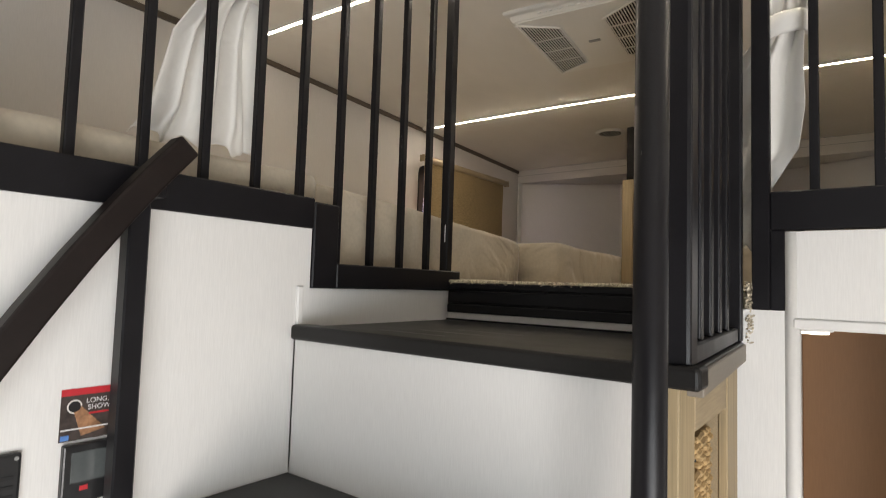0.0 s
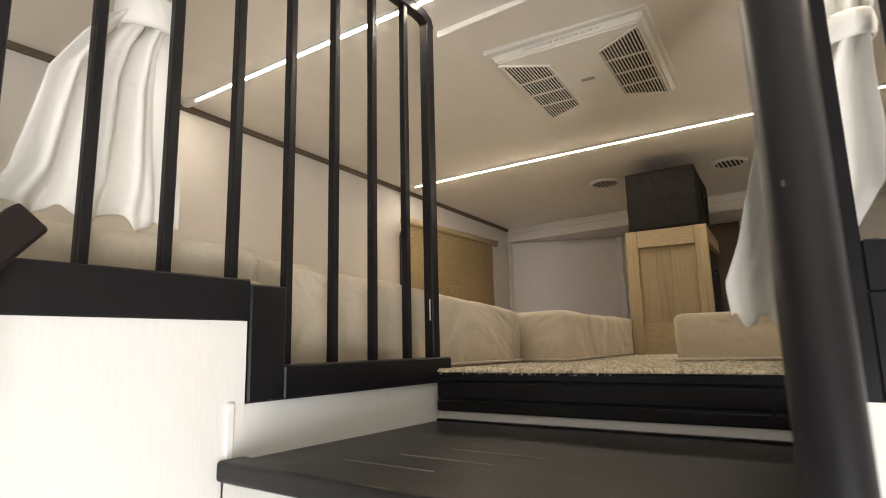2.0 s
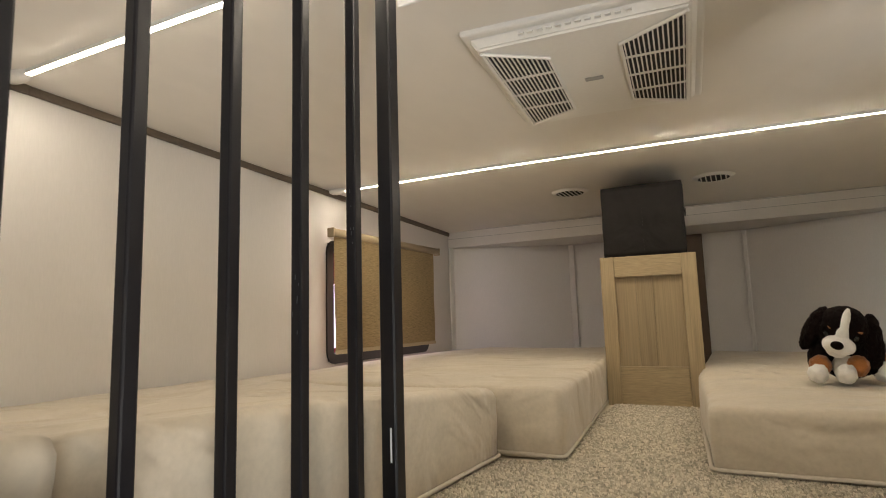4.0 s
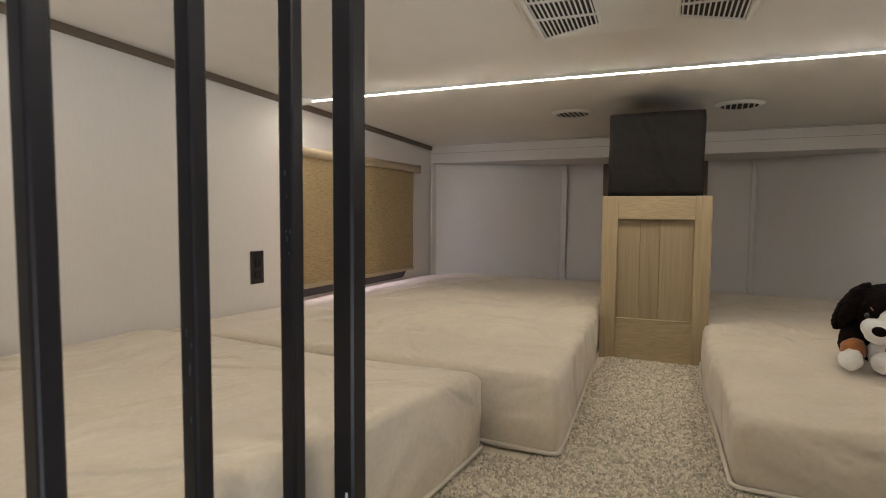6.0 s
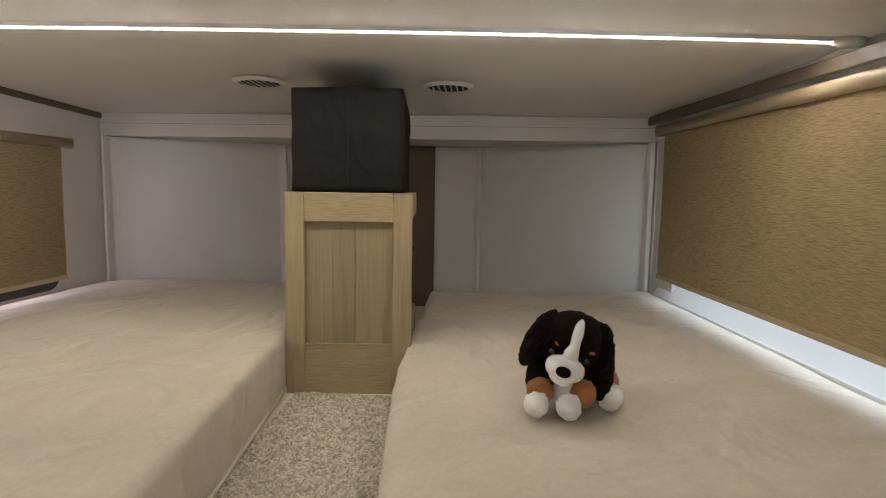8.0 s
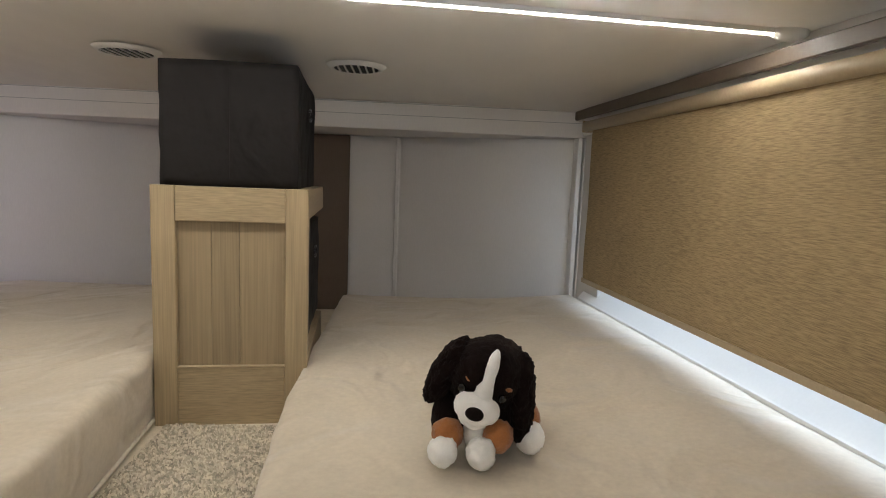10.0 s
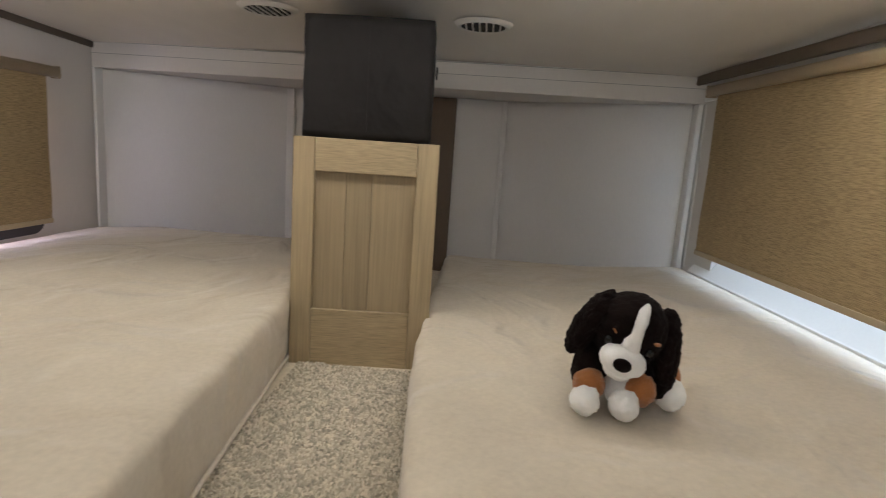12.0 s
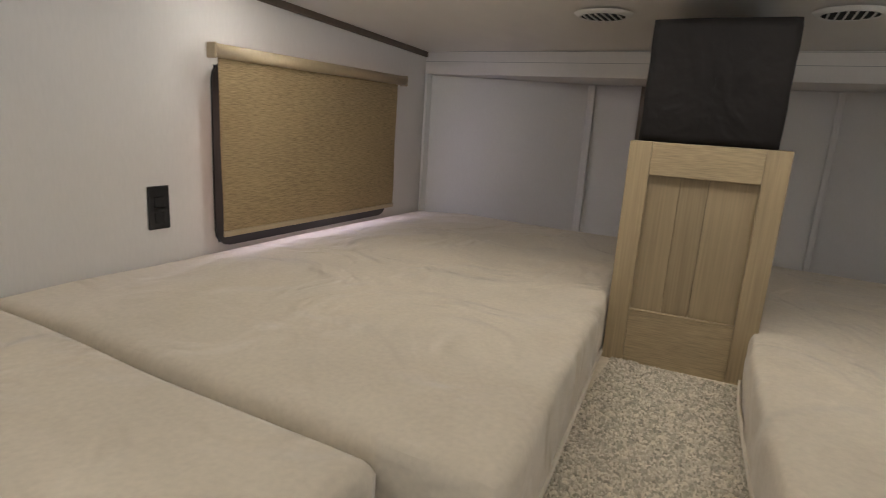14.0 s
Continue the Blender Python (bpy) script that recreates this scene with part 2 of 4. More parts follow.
def mesh_ob(name, bm, material, smooth=False):
    m = bpy.data.meshes.new(name)
    bm.to_mesh(m)
    bm.free()
    for one in material if isinstance(material, (list, tuple)) else [material]:
        m.materials.append(one)
    if smooth:
        m.polygons.foreach_set("use_smooth", [True] * len(m.polygons))
    return new(name, m)


def solo(name, bm, material, label="", category="", kind="", group="", smooth=False):
    """A thing of one mesh."""
    return tagged(mesh_ob(name, bm, material, smooth), label, category, group, kind)


def thing(name, at, label, category, group="", kind=""):
    """The Empty at a thing's base."""
    e = new(name)
    e.empty_display_size = 0.05
    e.location = at
    return tagged(e, label, category, group, kind)


def part(name, bm, material, parent, label="", smooth=False):
    """One mesh under a thing or under a part."""
    ob = mesh_ob(name, bm, material, smooth)
    ob.parent = parent
    ob.matrix_parent_inverse = Matrix.Translation(parent.location).inverted()
    return tagged(ob, label)


def wall_x(x0, x1, y0, y1, z0, z1, holes=()):
    """A wall across x with openings (y0, y1, z0, z1) through it."""
    bm = bmesh.new()
    ys = sorted({y0, y1, *[h[0] for h in holes], *[h[1] for h in holes]})
    for a, b in zip(ys, ys[1:]):
        cut = [h for h in holes if h[0] <= a and h[1] >= b]
        z = z0
        for h in sorted(cut, key=lambda h: h[2]):
            box(x0, x1, a, b, z, h[2], bm=bm)
            z = h[3]
        box(x0, x1, a, b, z, z1, bm=bm)
    return bm


# ---- the plan ----
XL, XR, YE, YC = -2.06, 0.45, 4.02, 4.40      # side walls, soffit face, back of the end cap
ZF, ZM, ZP = 1.77, 1.945, 1.952                # loft floor, mattress top, raised platform
YF, YS = 1.492, 0.892                          # loft edge, landing edge
XS, XH = -0.855, -0.03                         # stair wall, outer side of the landing
ZL, Z0 = 1.657, 0.12                           # landing, cabin floor


def zc(x, y):
    """The ceiling's height: slightly arched across, sinking towards the end wall."""
    x = min(max(x, XL), XR + 0.12)
    run = YE - max(y, 1.2)
    return 2.692 + 0.036 * run - 0.030 * max(0.0, x + 0.8) / 1.25 * max(0.0, min(run, 1.9) - 1.15) / 0.75 + 0.012 * (1 - ((x + 0.81) / 1.255) ** 2) + 0.006 * max(0.0, -0.8 - x) / 1.26 * run


# ceiling
bm = bmesh.new()
nx = 26
xs = [-2.2 + i * (0.62 + 2.2) / nx for i in range(nx + 1)] + [1.5]
for lift in (0.0, 0.05):
    rows = [[bm.verts.new((x, y, zc(x, y) + lift)) for y in (-4.1, 1.2, 2.12, 2.5, 2.87, 4.5)] for x in xs]
    for a, b in zip(rows, rows[1:]):
        for k in range(5):
            bm.faces.new((a[k], a[k + 1], b[k + 1], b[k]))
solo("ceiling", bm, CEIL, "off-white padded vinyl ceiling, slightly arched", "ceiling", "structure", smooth=True)
solo("ceiling_seam", box(-0.95, 0.40, 1.645, 1.655, 2.772, 2.795, 0.004, 2), TRIM_W, "white ceiling batten across the loft edge", "trim", "structure")

# side walls with their windows
LW = (2.778, 3.70, 1.950, 2.50)
RW = (1.95, 3.80, 1.992, 2.56)
solo("wall_left", wall_x(XL - 0.09, XL, -4.1, 4.5, -0.1, 2.92, [LW]), WALL, "off-white linen-patterned side wall", "wall", "structure")
solo("wall_right", wall_x(XR, XR + 0.09, 1.5, 4.5, -0.1, 2.92, [(1.95, 3.80, 1.90, 2.56)]), WALL, "off-white linen-patterned side wall", "wall", "structure")
for name, xa, xb in (("trim_left", XL, XL + 0.014), ("trim_right", XR - 0.05, XR - 0.036)):
    bm = box(xa, xb, 1.5, YE - 0.004, 2.668 if xb < 0 else 2.66, 2.693 if xb < 0 else 2.697, 0.003)
    if xb < 0:
        box(xa, xb, 1.2, 1.5, 2.668, 2.693, bm=bm)
        box(xa, xb, -3.9, 1.2, 2.668, 2.693, bm=bm)
    for v in bm.verts:
        v.co.z += (0.042 if xb < 0 else 0.002) * (YE - max(v.co.y, 1.2))
    solo(name, bm, TRIM_B, "dark brown trim strip under the ceiling", "trim", "structure")
bm = box(XR - 0.012, XR, 1.5, YE - 0.004, 2.60, 2.69, 0.003)
for v in bm.verts:
    v.co.z -= 0.002 * (YE - v.co.y)
solo("trim_right_white", bm, TRIM_W, "white batten over the window", "trim", "structure")

# end cap: soffit, angled panels, middle panels, brown board
solo("soffit", box(XL, XR, YE, YC + 0.1, 2.592, 2.70), WALL, "white soffit box along the end wall", "soffit", "structure")
# grey strips: the lower one paints a shadow gap, the upper is a bead
for z in (2.648, 2.694):
    solo("soffit_bead", box(XL, XR, YE - 0.0015, YE, z, z + 0.0022), PLASTIC_G, "thin grey line for the soffit's shadow gap and top bead", "trim", "structure")


def angled(name, a, b, z0, z1, thick, material, label):
    bm = bmesh.new()
    a, b = Vector((*a, 0)), Vector((*b, 0))
    n = Vector((-(b - a).y, (b - a).x, 0)).normalized() * thick
    lo = [bm.verts.new(p + Vector((0, 0, z0))) for p in (a, b, b + n, a + n)]
    hi = [bm.verts.new(p + Vector((0, 0, z1))) for p in (a, b, b + n, a + n)]
    for k in range(4):
        bm.faces.new((lo[k], lo[(k + 1) % 4], hi[(k + 1) % 4], hi[k]))
    bm.faces.new(lo), bm.faces.new(hi)
    bmesh.ops.recalc_face_normals(bm, faces=bm.faces)
    return solo(name, bm, material, label, "wall", "structure")


angled("wall_end_left", (XL, YE + 0.03), (-1.33, YC), 1.6, 2.59, 0.05, ENDWALL, "angled white end wall panel")
angled("wall_end_middle", (-1.33, YC), (-0.31, YC), 1.6, 2.59, 0.05, ENDWALL, "flat white end wall panel")
angled("wall_end_right", (-0.31, YC), (XR, YE + 0.03), 1.6, 2.59, 0.05, ENDWALL, "angled white end wall panel")
for x, half in ((-1.334, 0.018), (-0.326, 0.011)):
    solo("wall_bead", box(x - half, x + half, YC - 0.026, YC - 0.004, 1.7, 2.588, 0.004), ENDWALL, "white vertical bead between wall panels", "trim", "structure")
solo("panel_brown", box(-1.105, -0.548, YC - 0.022, YC - 0.004, 1.7, 2.588, 0.002), BROWN, "dark brown board on the end wall", "panel", "structure")
for x, w in ((XL + 0.012, 0.012), (XR - 0.028, 0.02), (XR - 0.004, 0.012)):
    solo("corner_bead", box(x - w / 2, x + w / 2, YE - 0.012, YE + 0.05, 1.7, 2.592, 0.003), TRIM_W, "white corner bead", "trim", "structure")

# loft floor, raised platform, stair walls and hallway
solo("floor_loft", box(XL, XR, YF + 0.01, 4.45, ZF - 0.05, ZF - 0.004), CARPET, "oatmeal carpet of the loft floor", "carpet", "structure")
solo("floor_platform", box(XL, XS - 0.07, -0.6, 1.03, ZF - 0.05, ZP - 0.006, 0.004), CARPET, "carpeted raised platform beside the stairs", "platform", "structure")
solo("floor_loft_side", box(XL, XS - 0.07, 1.03, YF + 0.01, ZF - 0.05, ZF - 0.004), CARPET, "oatmeal carpet beside the railing", "carpet", "structure")
solo("wall_stair", box(XS - 0.05, XS, -0.6, 0.94, Z0, 1.885), PANEL, "white panelled wall beside the stairs", "wall", "structure")
solo("wall_stair_low", box(XS - 0.05, XS - 0.004, 0.94, YF, Z0, 1.745), PANEL, "white panelled wall over the landing", "wall", "structure")
solo("stair_corner_bead", box(XS - 0.004, XS + 0.008, 0.902, 0.918, 1.34, 1.75, 0.003), TRIM_W, "white corner bead", "trim", "structure")
solo("landing_riser", box(XS, XH - 0.012, 0.902, 0.92, 1.336, 1.63), PANEL, "white riser under the landing", "riser", "structure")
solo("loft_riser", box(XS, XH, YF - 0.006, YF + 0.03, 1.60, 1.681), TRIM_W, "white strip at the back of the landing", "riser", "structure")
solo("wall_hall_pillar", box(XH - 0.05, 0.04, YF - 0.012, YF + 0.058, Z0, 1.73), PANEL, "white wall end beside the hallway", "wall", "structure")
solo("hall_corner_trim", tube([(0.053, YF + 0.0, Z0), (0.053, YF + 0.0, 1.9)], 0.016, 16), TRIM_W, "rounded white corner trim", "trim", "structure", smooth=True)
solo("hall_header", box(0.056, 0.47, YF - 0.012, YF + 0.009, 1.716, 1.90), PANEL, "white header over the hallway", "header", "structure")
solo("hall_header_lip", box(0.056, 0.47, YF - 0.018, YF + 0.058, 1.694, 1.7155, 0.003), TRIM_W, "white lip under the header", "trim", "structure")
solo("hall_ceiling", box(-0.06, 0.54, YF + 0.06, 2.6, 1.69, 1.712), PANEL, "white hallway ceiling", "ceiling", "structure")
solo("hall_wall_left", box(-0.06, 0.0, YF + 0.06, 2.6, Z0, 1.69), PANEL, "white hallway wall", "wall", "structure")
solo("hall_wall_right", box(XR, XR + 0.09, YF, 2.6, -0.1, 1.715), PANEL, "white hallway wall", "wall", "structure")
solo("wall_hall_side", box(XR + 0.022, 1.39, YF, YF + 0.05, -0.1, 2.92), PANEL, "white cabin wall", "wall", "structure")

# the cabin behind the camera
solo("floor_cabin", box(-2.15, 1.39, -4.1, 2.6, Z0 - 0.1, Z0), FLOOR, "brown vinyl plank cabin floor", "floor", "structure")
# unseen wall: window assumed, the taller opening is cut for the fill lamp
solo("wall_cabin_right", wall_x(1.3, 1.39, -4.1, YF, -0.1, 2.92, [(-1.65, -0.75, 0.85, 1.55), (-0.65, 0.05, Z0, 1.9)]), PANEL, "white cabin wall with a window opening", "wall", "structure")
solo("wall_cabin_back", box(-2.15, 1.39, -4.2, -4.1, -0.1, 2.92), PANEL, "white cabin back wall", "wall", "structure")
solo("wall_bed_end", box(XL, XS - 0.05, -0.62, -0.56, Z0, 2.84), WALL, "white wall closing the platform", "wall", "structure")
solo("ground", box(-400, 400, -400, 400, -0.9, -0.8), GRAVEL, "gravel ground outside", "ground", "structure")
solo("backdrop", box(-4.4, -4.3, -3.0, 9.0, -0.8, 3.4), SHELL, "plain white wall outside the window", "backdrop", "structure")
for y in (2.0, 4.6, 5.6):
    solo("backdrop_band", box(-4.3, -4.28, y, y + 0.7, -0.8, 3.4), BACK_RED, "plain red upright band outside the window", "backdrop", "structure")

# hallway door and its lamp
door = thing("door_1", (0.22, 2.4, Z0), "plain brown wooden door at the hallway's end", "door", kind="structure")
part("door_leaf", box(0.0, XR, 2.38, 2.42, Z0, 1.69, 0.003), DOOR, door)
puck = thing("puck_light", (0.085, 1.62, 1.69), "lit round recessed puck light in the hallway ceiling", "lamp")
part("rim", disc(0.085, 1.62, 1.684, 1.69, 0.036), TRIM_W, puck)
part("lens", disc(0.085, 1.62, 1.678, 1.684, 0.028), PUCK, puck, "glowing lens")

# ---- staircase ----


def run_in(bm):
    """The landing's open side runs in a little towards the loft."""
    for v in bm.verts:
        if v.co.x > -0.2:
            v.co.x -= 0.055 * max(0.0, v.co.y - 0.94)


stairs = thing("staircase", (-0.44, 0.3, Z0), "steep staircase with black treads and white risers", "stairs")
bm = box(XS, XH + 0.022, YS + 0.004, YF - 0.007, ZL - 0.025, ZL, 0.004, 2)
run_in(bm)
landing = part("landing_tread", bm, BLACK_T, stairs, "black landing tread with a rounded nosing")
part("nosing", box(XS, XH + 0.034, YS - 0.002, YS + 0.05, ZL - 0.027, ZL + 0.006, 0.007, 3), BLACK_T, landing)
bm = box(XH - 0.02, XH + 0.027, YS + 0.0505, YF - 0.007, ZL - 0.042, ZL - 0.004, 0.002)
run_in(bm)
part("outer_edge", bm, EDGE, landing, "grey-oak laminate edge with its shade in the colour")
for i, y in enumerate((1.02, 1.10, 1.18)):
    part("scuff", box(-0.70 + 0.05 * i, -0.52 + 0.05 * i, y, y + 0.0015, ZL, ZL + 0.0006), PLASTIC_G, landing, "thin grey scratch")
for k in range(4):
    z, y = 1.338 - 0.3 * k, 0.902 - 0.27 * k
    part("tread", box(XS, XH + 0.03, y - 0.30, y, z - 0.03, z, 0.006, 2), BLACK_T, stairs)
    part("riser", box(XS, XH - 0.012, y - 0.27, y - 0.25, max(Z0, z - 0.3), z - 0.03), PANEL, stairs)

# under-stair cubby with its basket
cubby = thing("stair_cubby", (XH, 1.18, Z0), "light wood cubby front under the landing", "cabinet")
part("front_stile", box(XH - 0.012, XH + 0.004, 0.9, 0.99, Z0, 1.632, 0.002), OAK, cubby)
part("back_stile", box(XH - 0.012, XH + 0.004, 1.235, 1.335, Z0, 1.632, 0.002), OAK, cubby)
part("top_rail", box(XH - 0.012, XH + 0.002, 1.0, 1.24, 1.552, 1.632, 0.002), OAK_S, cubby)
part("bottom_rail", box(XH - 0.012, XH + 0.002, 1.0, 1.24, Z0, 1.18, 0.002), OAK_S, cubby)
part("interior", box(-0.46, -0.44, 0.94, 1.30, 1.18, 1.62), OAK_S, cubby)
part("inner_side", box(-0.44, XH - 0.012, 1.238, 1.25, 1.18, 1.62), OAK_S, cubby)
basket = thing("wicker_basket", (-0.2, 1.12, 1.19), "tan woven wicker basket in the cubby", "basket")
part("liner", box(-0.40, XH - 0.036, 1.012, 1.228, 1.182, 1.52), WICKER, basket)
# dark patch on the weave for the hole's shaded inside
part("handle_hole", box(XH - 0.036, XH - 0.030, 1.09, 1.15, 1.47, 1.50), VOID, basket)
strand = mesh_ob("strand", box(-0.008, 0.008, -0.014, 0.014, -0.006, 0.006, 0.004), WICKER)
strand.parent, strand.location, strand.matrix_parent_inverse = basket, (XH - 0.03, 1.03, 1.2), Matrix.Translation(basket.location).inverted()
for i in range(1, 8 * 26):
    r, c = divmod(i, 8)
    if r in (21, 22) and c in (3, 4):
        continue
    s = strand.copy()
    scene.collection.objects.link(s)
    s.location = (XH - 0.03 + 0.003 * ((r + c) % 2) + random.uniform(-0.001, 0.001), 1.026 + 0.027 * c, 1.2 + 0.0125 * r)
    s.rotation_euler = (random.uniform(-0.15, 0.15), 0, 0)

# black edge profile of the loft floor
fascia = thing("loft_edge_profile", (-0.44, YF, 1.675), "black ribbed aluminium edge under the loft carpet", "trim", kind="structure")
for z0, z1, out in ((1.68, 1.705, 0.012), (1.709, 1.747, 0.009), (1.751, 1.770, 0.012)):
    part("rib", box(XS - 0.0, XH - 0.035, YF - out, YF + 0.012, z0, z1, 0.003, 2), BLACK, fascia)
for x in (-0.80, -0.52, -0.14):
    for z in (1.749, 1.707):
        part("screw", disc(0, 0, 0, 0.004, 0.005, 12), BLACK, fascia).matrix_basis = pose(x, YF - 0.008, z, 90)
part("backing", box(XS, XH - 0.035, YF - 0.005, YF + 0.012, 1.683, 1.768), BLACK, fascia)
part("base_strip", box(XS, XH - 0.035, YF - 0.016, YF, ZL, ZL + 0.005, 0.001), BLACK, fascia)

# ---- railings ----
ZT = 2.765


def baluster(parent, x, y, z0, z1, w=0.0185):
    return part("baluster", box(x - w / 2, x + w / 2, y - w / 2, y + w / 2, z0, z1, 0.003, 2), BLACK, parent)


rail = thing("railing", (XS, 0.5, 1.74), "black metal railing with square balusters on the loft edge", "railing", "loft railings")
XB = -0.905
part("bottom_rail", box(-0.932, XS + 0.006, -0.55, 0.942, 1.884, 1.956, 0.003), BLACK, rail)
part("step_bracket", box(-0.932, XS + 0.0065, 0.942, 1.018, 1.746, 1.948, 0.003), BLACK, rail)
part("low_bottom_rail", box(-0.932, XS + 0.006, 1.018, 1.538, 1.746, 1.806, 0.003), BLACK, rail)
post = part("end_post", box(XB - 0.015, XB + 0.015, 1.518, 1.548, 1.80, ZT - 0.03, 0.003), BLACK, rail)
part("paint_chip", box(XB + 0.004, XB + 0.007, 1.5172, 1.518, 1.90, 1.955), PRINT_W, post, "bare chipped paint")
part("top_rail", bar([(XB, -0.55, ZT), (XB, 1.480, ZT), (XB, 1.510, ZT - 0.004), (XB, 1.529, ZT - 0.014), (XB, 1.538, ZT - 0.035)], 0.03, 0.03, 0.003), BLACK, rail)
for k in range(13):
    y = 1.430 - 0.1232 * k
    baluster(rail, XB, y, 1.80 if y > 1.0 else 1.95, ZT - 0.01)

rnd = random.Random(3)
for bar_y, z_mid in ((1.430, 2.30), (1.307, 2.16), (1.184, 2.10)):
    near = min((o for o in rail.children if o.name.startswith("baluster")), key=lambda o: abs(o.data.vertices[0].co.y - bar_y))
    for k in range(6):
        z, x, h = z_mid + rnd.uniform(-0.05, 0.05), XB + rnd.uniform(-0.006, 0.006), rnd.uniform(0.002, 0.007)
        part("scuff", box(x - 0.0007, x + 0.0007, bar_y - 0.0096, bar_y - 0.0092, z, z + h), SCUFF, near, "dull grey scuff")

landing_rail = thing("railing", (XH, 1.2, ZL), "black metal railing along the landing's open side", "railing", "loft railings")
part("newel_post", box(-0.056, -0.012, 0.905, 0.948, ZL, ZT + 0.012, 0.006, 2), BLACK, landing_rail)
part("back_post", box(-0.098, -0.038, 1.458, YF - 0.01, ZL + 0.002, ZT, 0.004, 2), BLACK, landing_rail)
for z0, z1, name in ((ZL + 0.002, ZL + 0.032, "bottom_rail"), (ZT - 0.015, ZT + 0.015, "top_rail")):
    bm = box(-0.052, -0.015, 0.948, 1.446, z0, z1, 0.003)
    run_in(bm)
    part(name, bm, BLACK, landing_rail)
for k in range(4):
    y = 1.045 + 0.1 * k
    baluster(landing_rail, -0.033 - 0.055 * (y - 0.94), y, ZL + 0.03, ZT - 0.01, 0.022)

side_rail = thing("railing", (0.2, YF, 1.73), "black metal railing over the hallway header", "railing", "loft railings")
part("post", box(-0.022, 0.014, YF - 0.014, YF + 0.012, 1.73, ZT, 0.003), BLACK, side_rail)
part("foot_plate", box(0.014, 0.042, YF - 0.013, YF + 0.004, 1.73, 1.903, 0.002), BLACK, side_rail)
part("bottom_rail", box(0.014, XR, YF - 0.014, YF + 0.008, 1.903, 1.988, 0.003), BLACK, side_rail)
part("top_rail", box(0.014, XR, YF - 0.012, YF + 0.012, ZT - 0.02, ZT + 0.01, 0.003), BLACK, side_rail)
for k in range(3):
    baluster(side_rail, 0.096 + 0.110 * k, YF, 1.985, ZT - 0.01)

pole = solo("grab_pole", tube([(-0.028, 0.775, Z0), (-0.028, 0.775, 2.78)], 0.0205, 28), BLACK, "black round steel grab pole from floor to ceiling", "pole", smooth=True)

part("scuff", box(-0.0345, -0.0315, 0.7556, 0.757, 1.928, 1.932), PLASTIC_G, pole, "pale scuff mark")
handrail = thing("handrail", (-0.8, 0.5, Z0), "dark espresso stair handrail on a black post", "handrail")
path = [(-0.785, 0.588 - 0.255 * s - 0.02 * s * s, 1.995 - 0.29 * s - 0.095 * s * s) for s in np.linspace(0, 3.2, 17)]
path = [p for p in path if p[2] > 0.7]
part("rail", bar(path, 0.040, 0.044, 0.005), RAILWOOD, handrail)
part("post", box(-0.822, -0.79, 0.503, 0.538, Z0, 1.885, 0.003), BLACK, handrail)
part("bracket", box(XS, -0.80, 0.541, 0.568, 1.90, 1.93, 0.003), BLACK, handrail)

# small things on the stair wall
card = thing("brochure", (XS, 0.47, 1.49), "red and brown printed brochure stuck on the wall", "brochure")
part("sheet", box(XS, XS + 0.001, 0.432, 0.512, 1.494, 1.578), PRINT_D, card)
part("header_band", box(XS + 0.001, XS + 0.0016, 0.432, 0.512, 1.567, 1.578), RED, card)
bm = bmesh.new()
lo, hi = ([bm.verts.new((x, y, z)) for y, z in ((0.449, 1.548), (0.462, 1.549), (0.500, 1.508), (0.464, 1.500))] for x in (XS + 0.001, XS + 0.0016))
bm.faces.new(lo), bm.faces.new(hi)
for k in range(4):
    bm.faces.new((lo[k], lo[(k + 1) % 4], hi[(k + 1) % 4], hi[k]))
bmesh.ops.recalc_face_normals(bm, faces=bm.faces)
part("spray_picture", bm, PRINT_T, card)
part("head_picture", disc(0, 0, 0, 0.0019, 0.009, 20), PLASTIC_B, card).matrix_basis = pose(XS, 0.452, 1.549, 0, 90)
part("head_rim_picture", disc(0, 0, 0, 0.0015, 0.0112, 20), PLASTIC_W, card).matrix_basis = pose(XS, 0.452, 1.549, 0, 90)
part("text_bar", box(XS + 0.001, XS + 0.002, 0.474, 0.506, 1.534, 1.537), RED, card)
part("caption", box(XS + 0.001, XS + 0.002, 0.434, 0.508, 1.5115, 1.5135), PRINT_W, card)
part("flag_patch", box(XS + 0.001, XS + 0.002, 0.434, 0.446, 1.496, 1.504), PRINT_BL, card)


def words(body, size, at, material, parent):
    c = bpy.data.curves.new("words", "FONT")
    c.body, c.size, c.extrude = body, size, 0.0002
    tmp = new("words", c)
    m = bpy.data.meshes.new_from_object(tmp.evaluated_get(bpy.context.evaluated_depsgraph_get()))
    bpy.data.objects.remove(tmp)
    m.materials.clear()
    m.materials.append(material)
    ob = new("lettering", m)
    ob.parent = parent
    ob.matrix_parent_inverse = Matrix.Translation(parent.location).inverted()
    ob.matrix_basis = at
    return ob


words("LONG,", 0.0115, pose(XS + 0.003, 0.468, 1.553, 90, 0, 90), PRINT_W, card)
words("SHOW", 0.0115, pose(XS + 0.003, 0.471, 1.542, 90, 0, 90), PRINT_W, card)
ctl = thing("control_panel", (XS, 0.47, 1.40), "black control panel with a grey display", "control panel")
part("housing", box(XS, XS + 0.014, 0.436, 0.53, 1.395, 1.490, 0.003, 2), PLASTIC_B, ctl)
part("display", box(XS + 0.014, XS + 0.0155, 0.448, 0.518, 1.43, 1.478), SCREEN, ctl)
part("badge", box(XS + 0.014, XS + 0.0155, 0.462, 0.474, 1.416, 1.423), RED, ctl)
sp = thing("wall_speaker", (XS, 0.33, 1.38), "black ribbed wall plate on the stair wall", "wall plate")
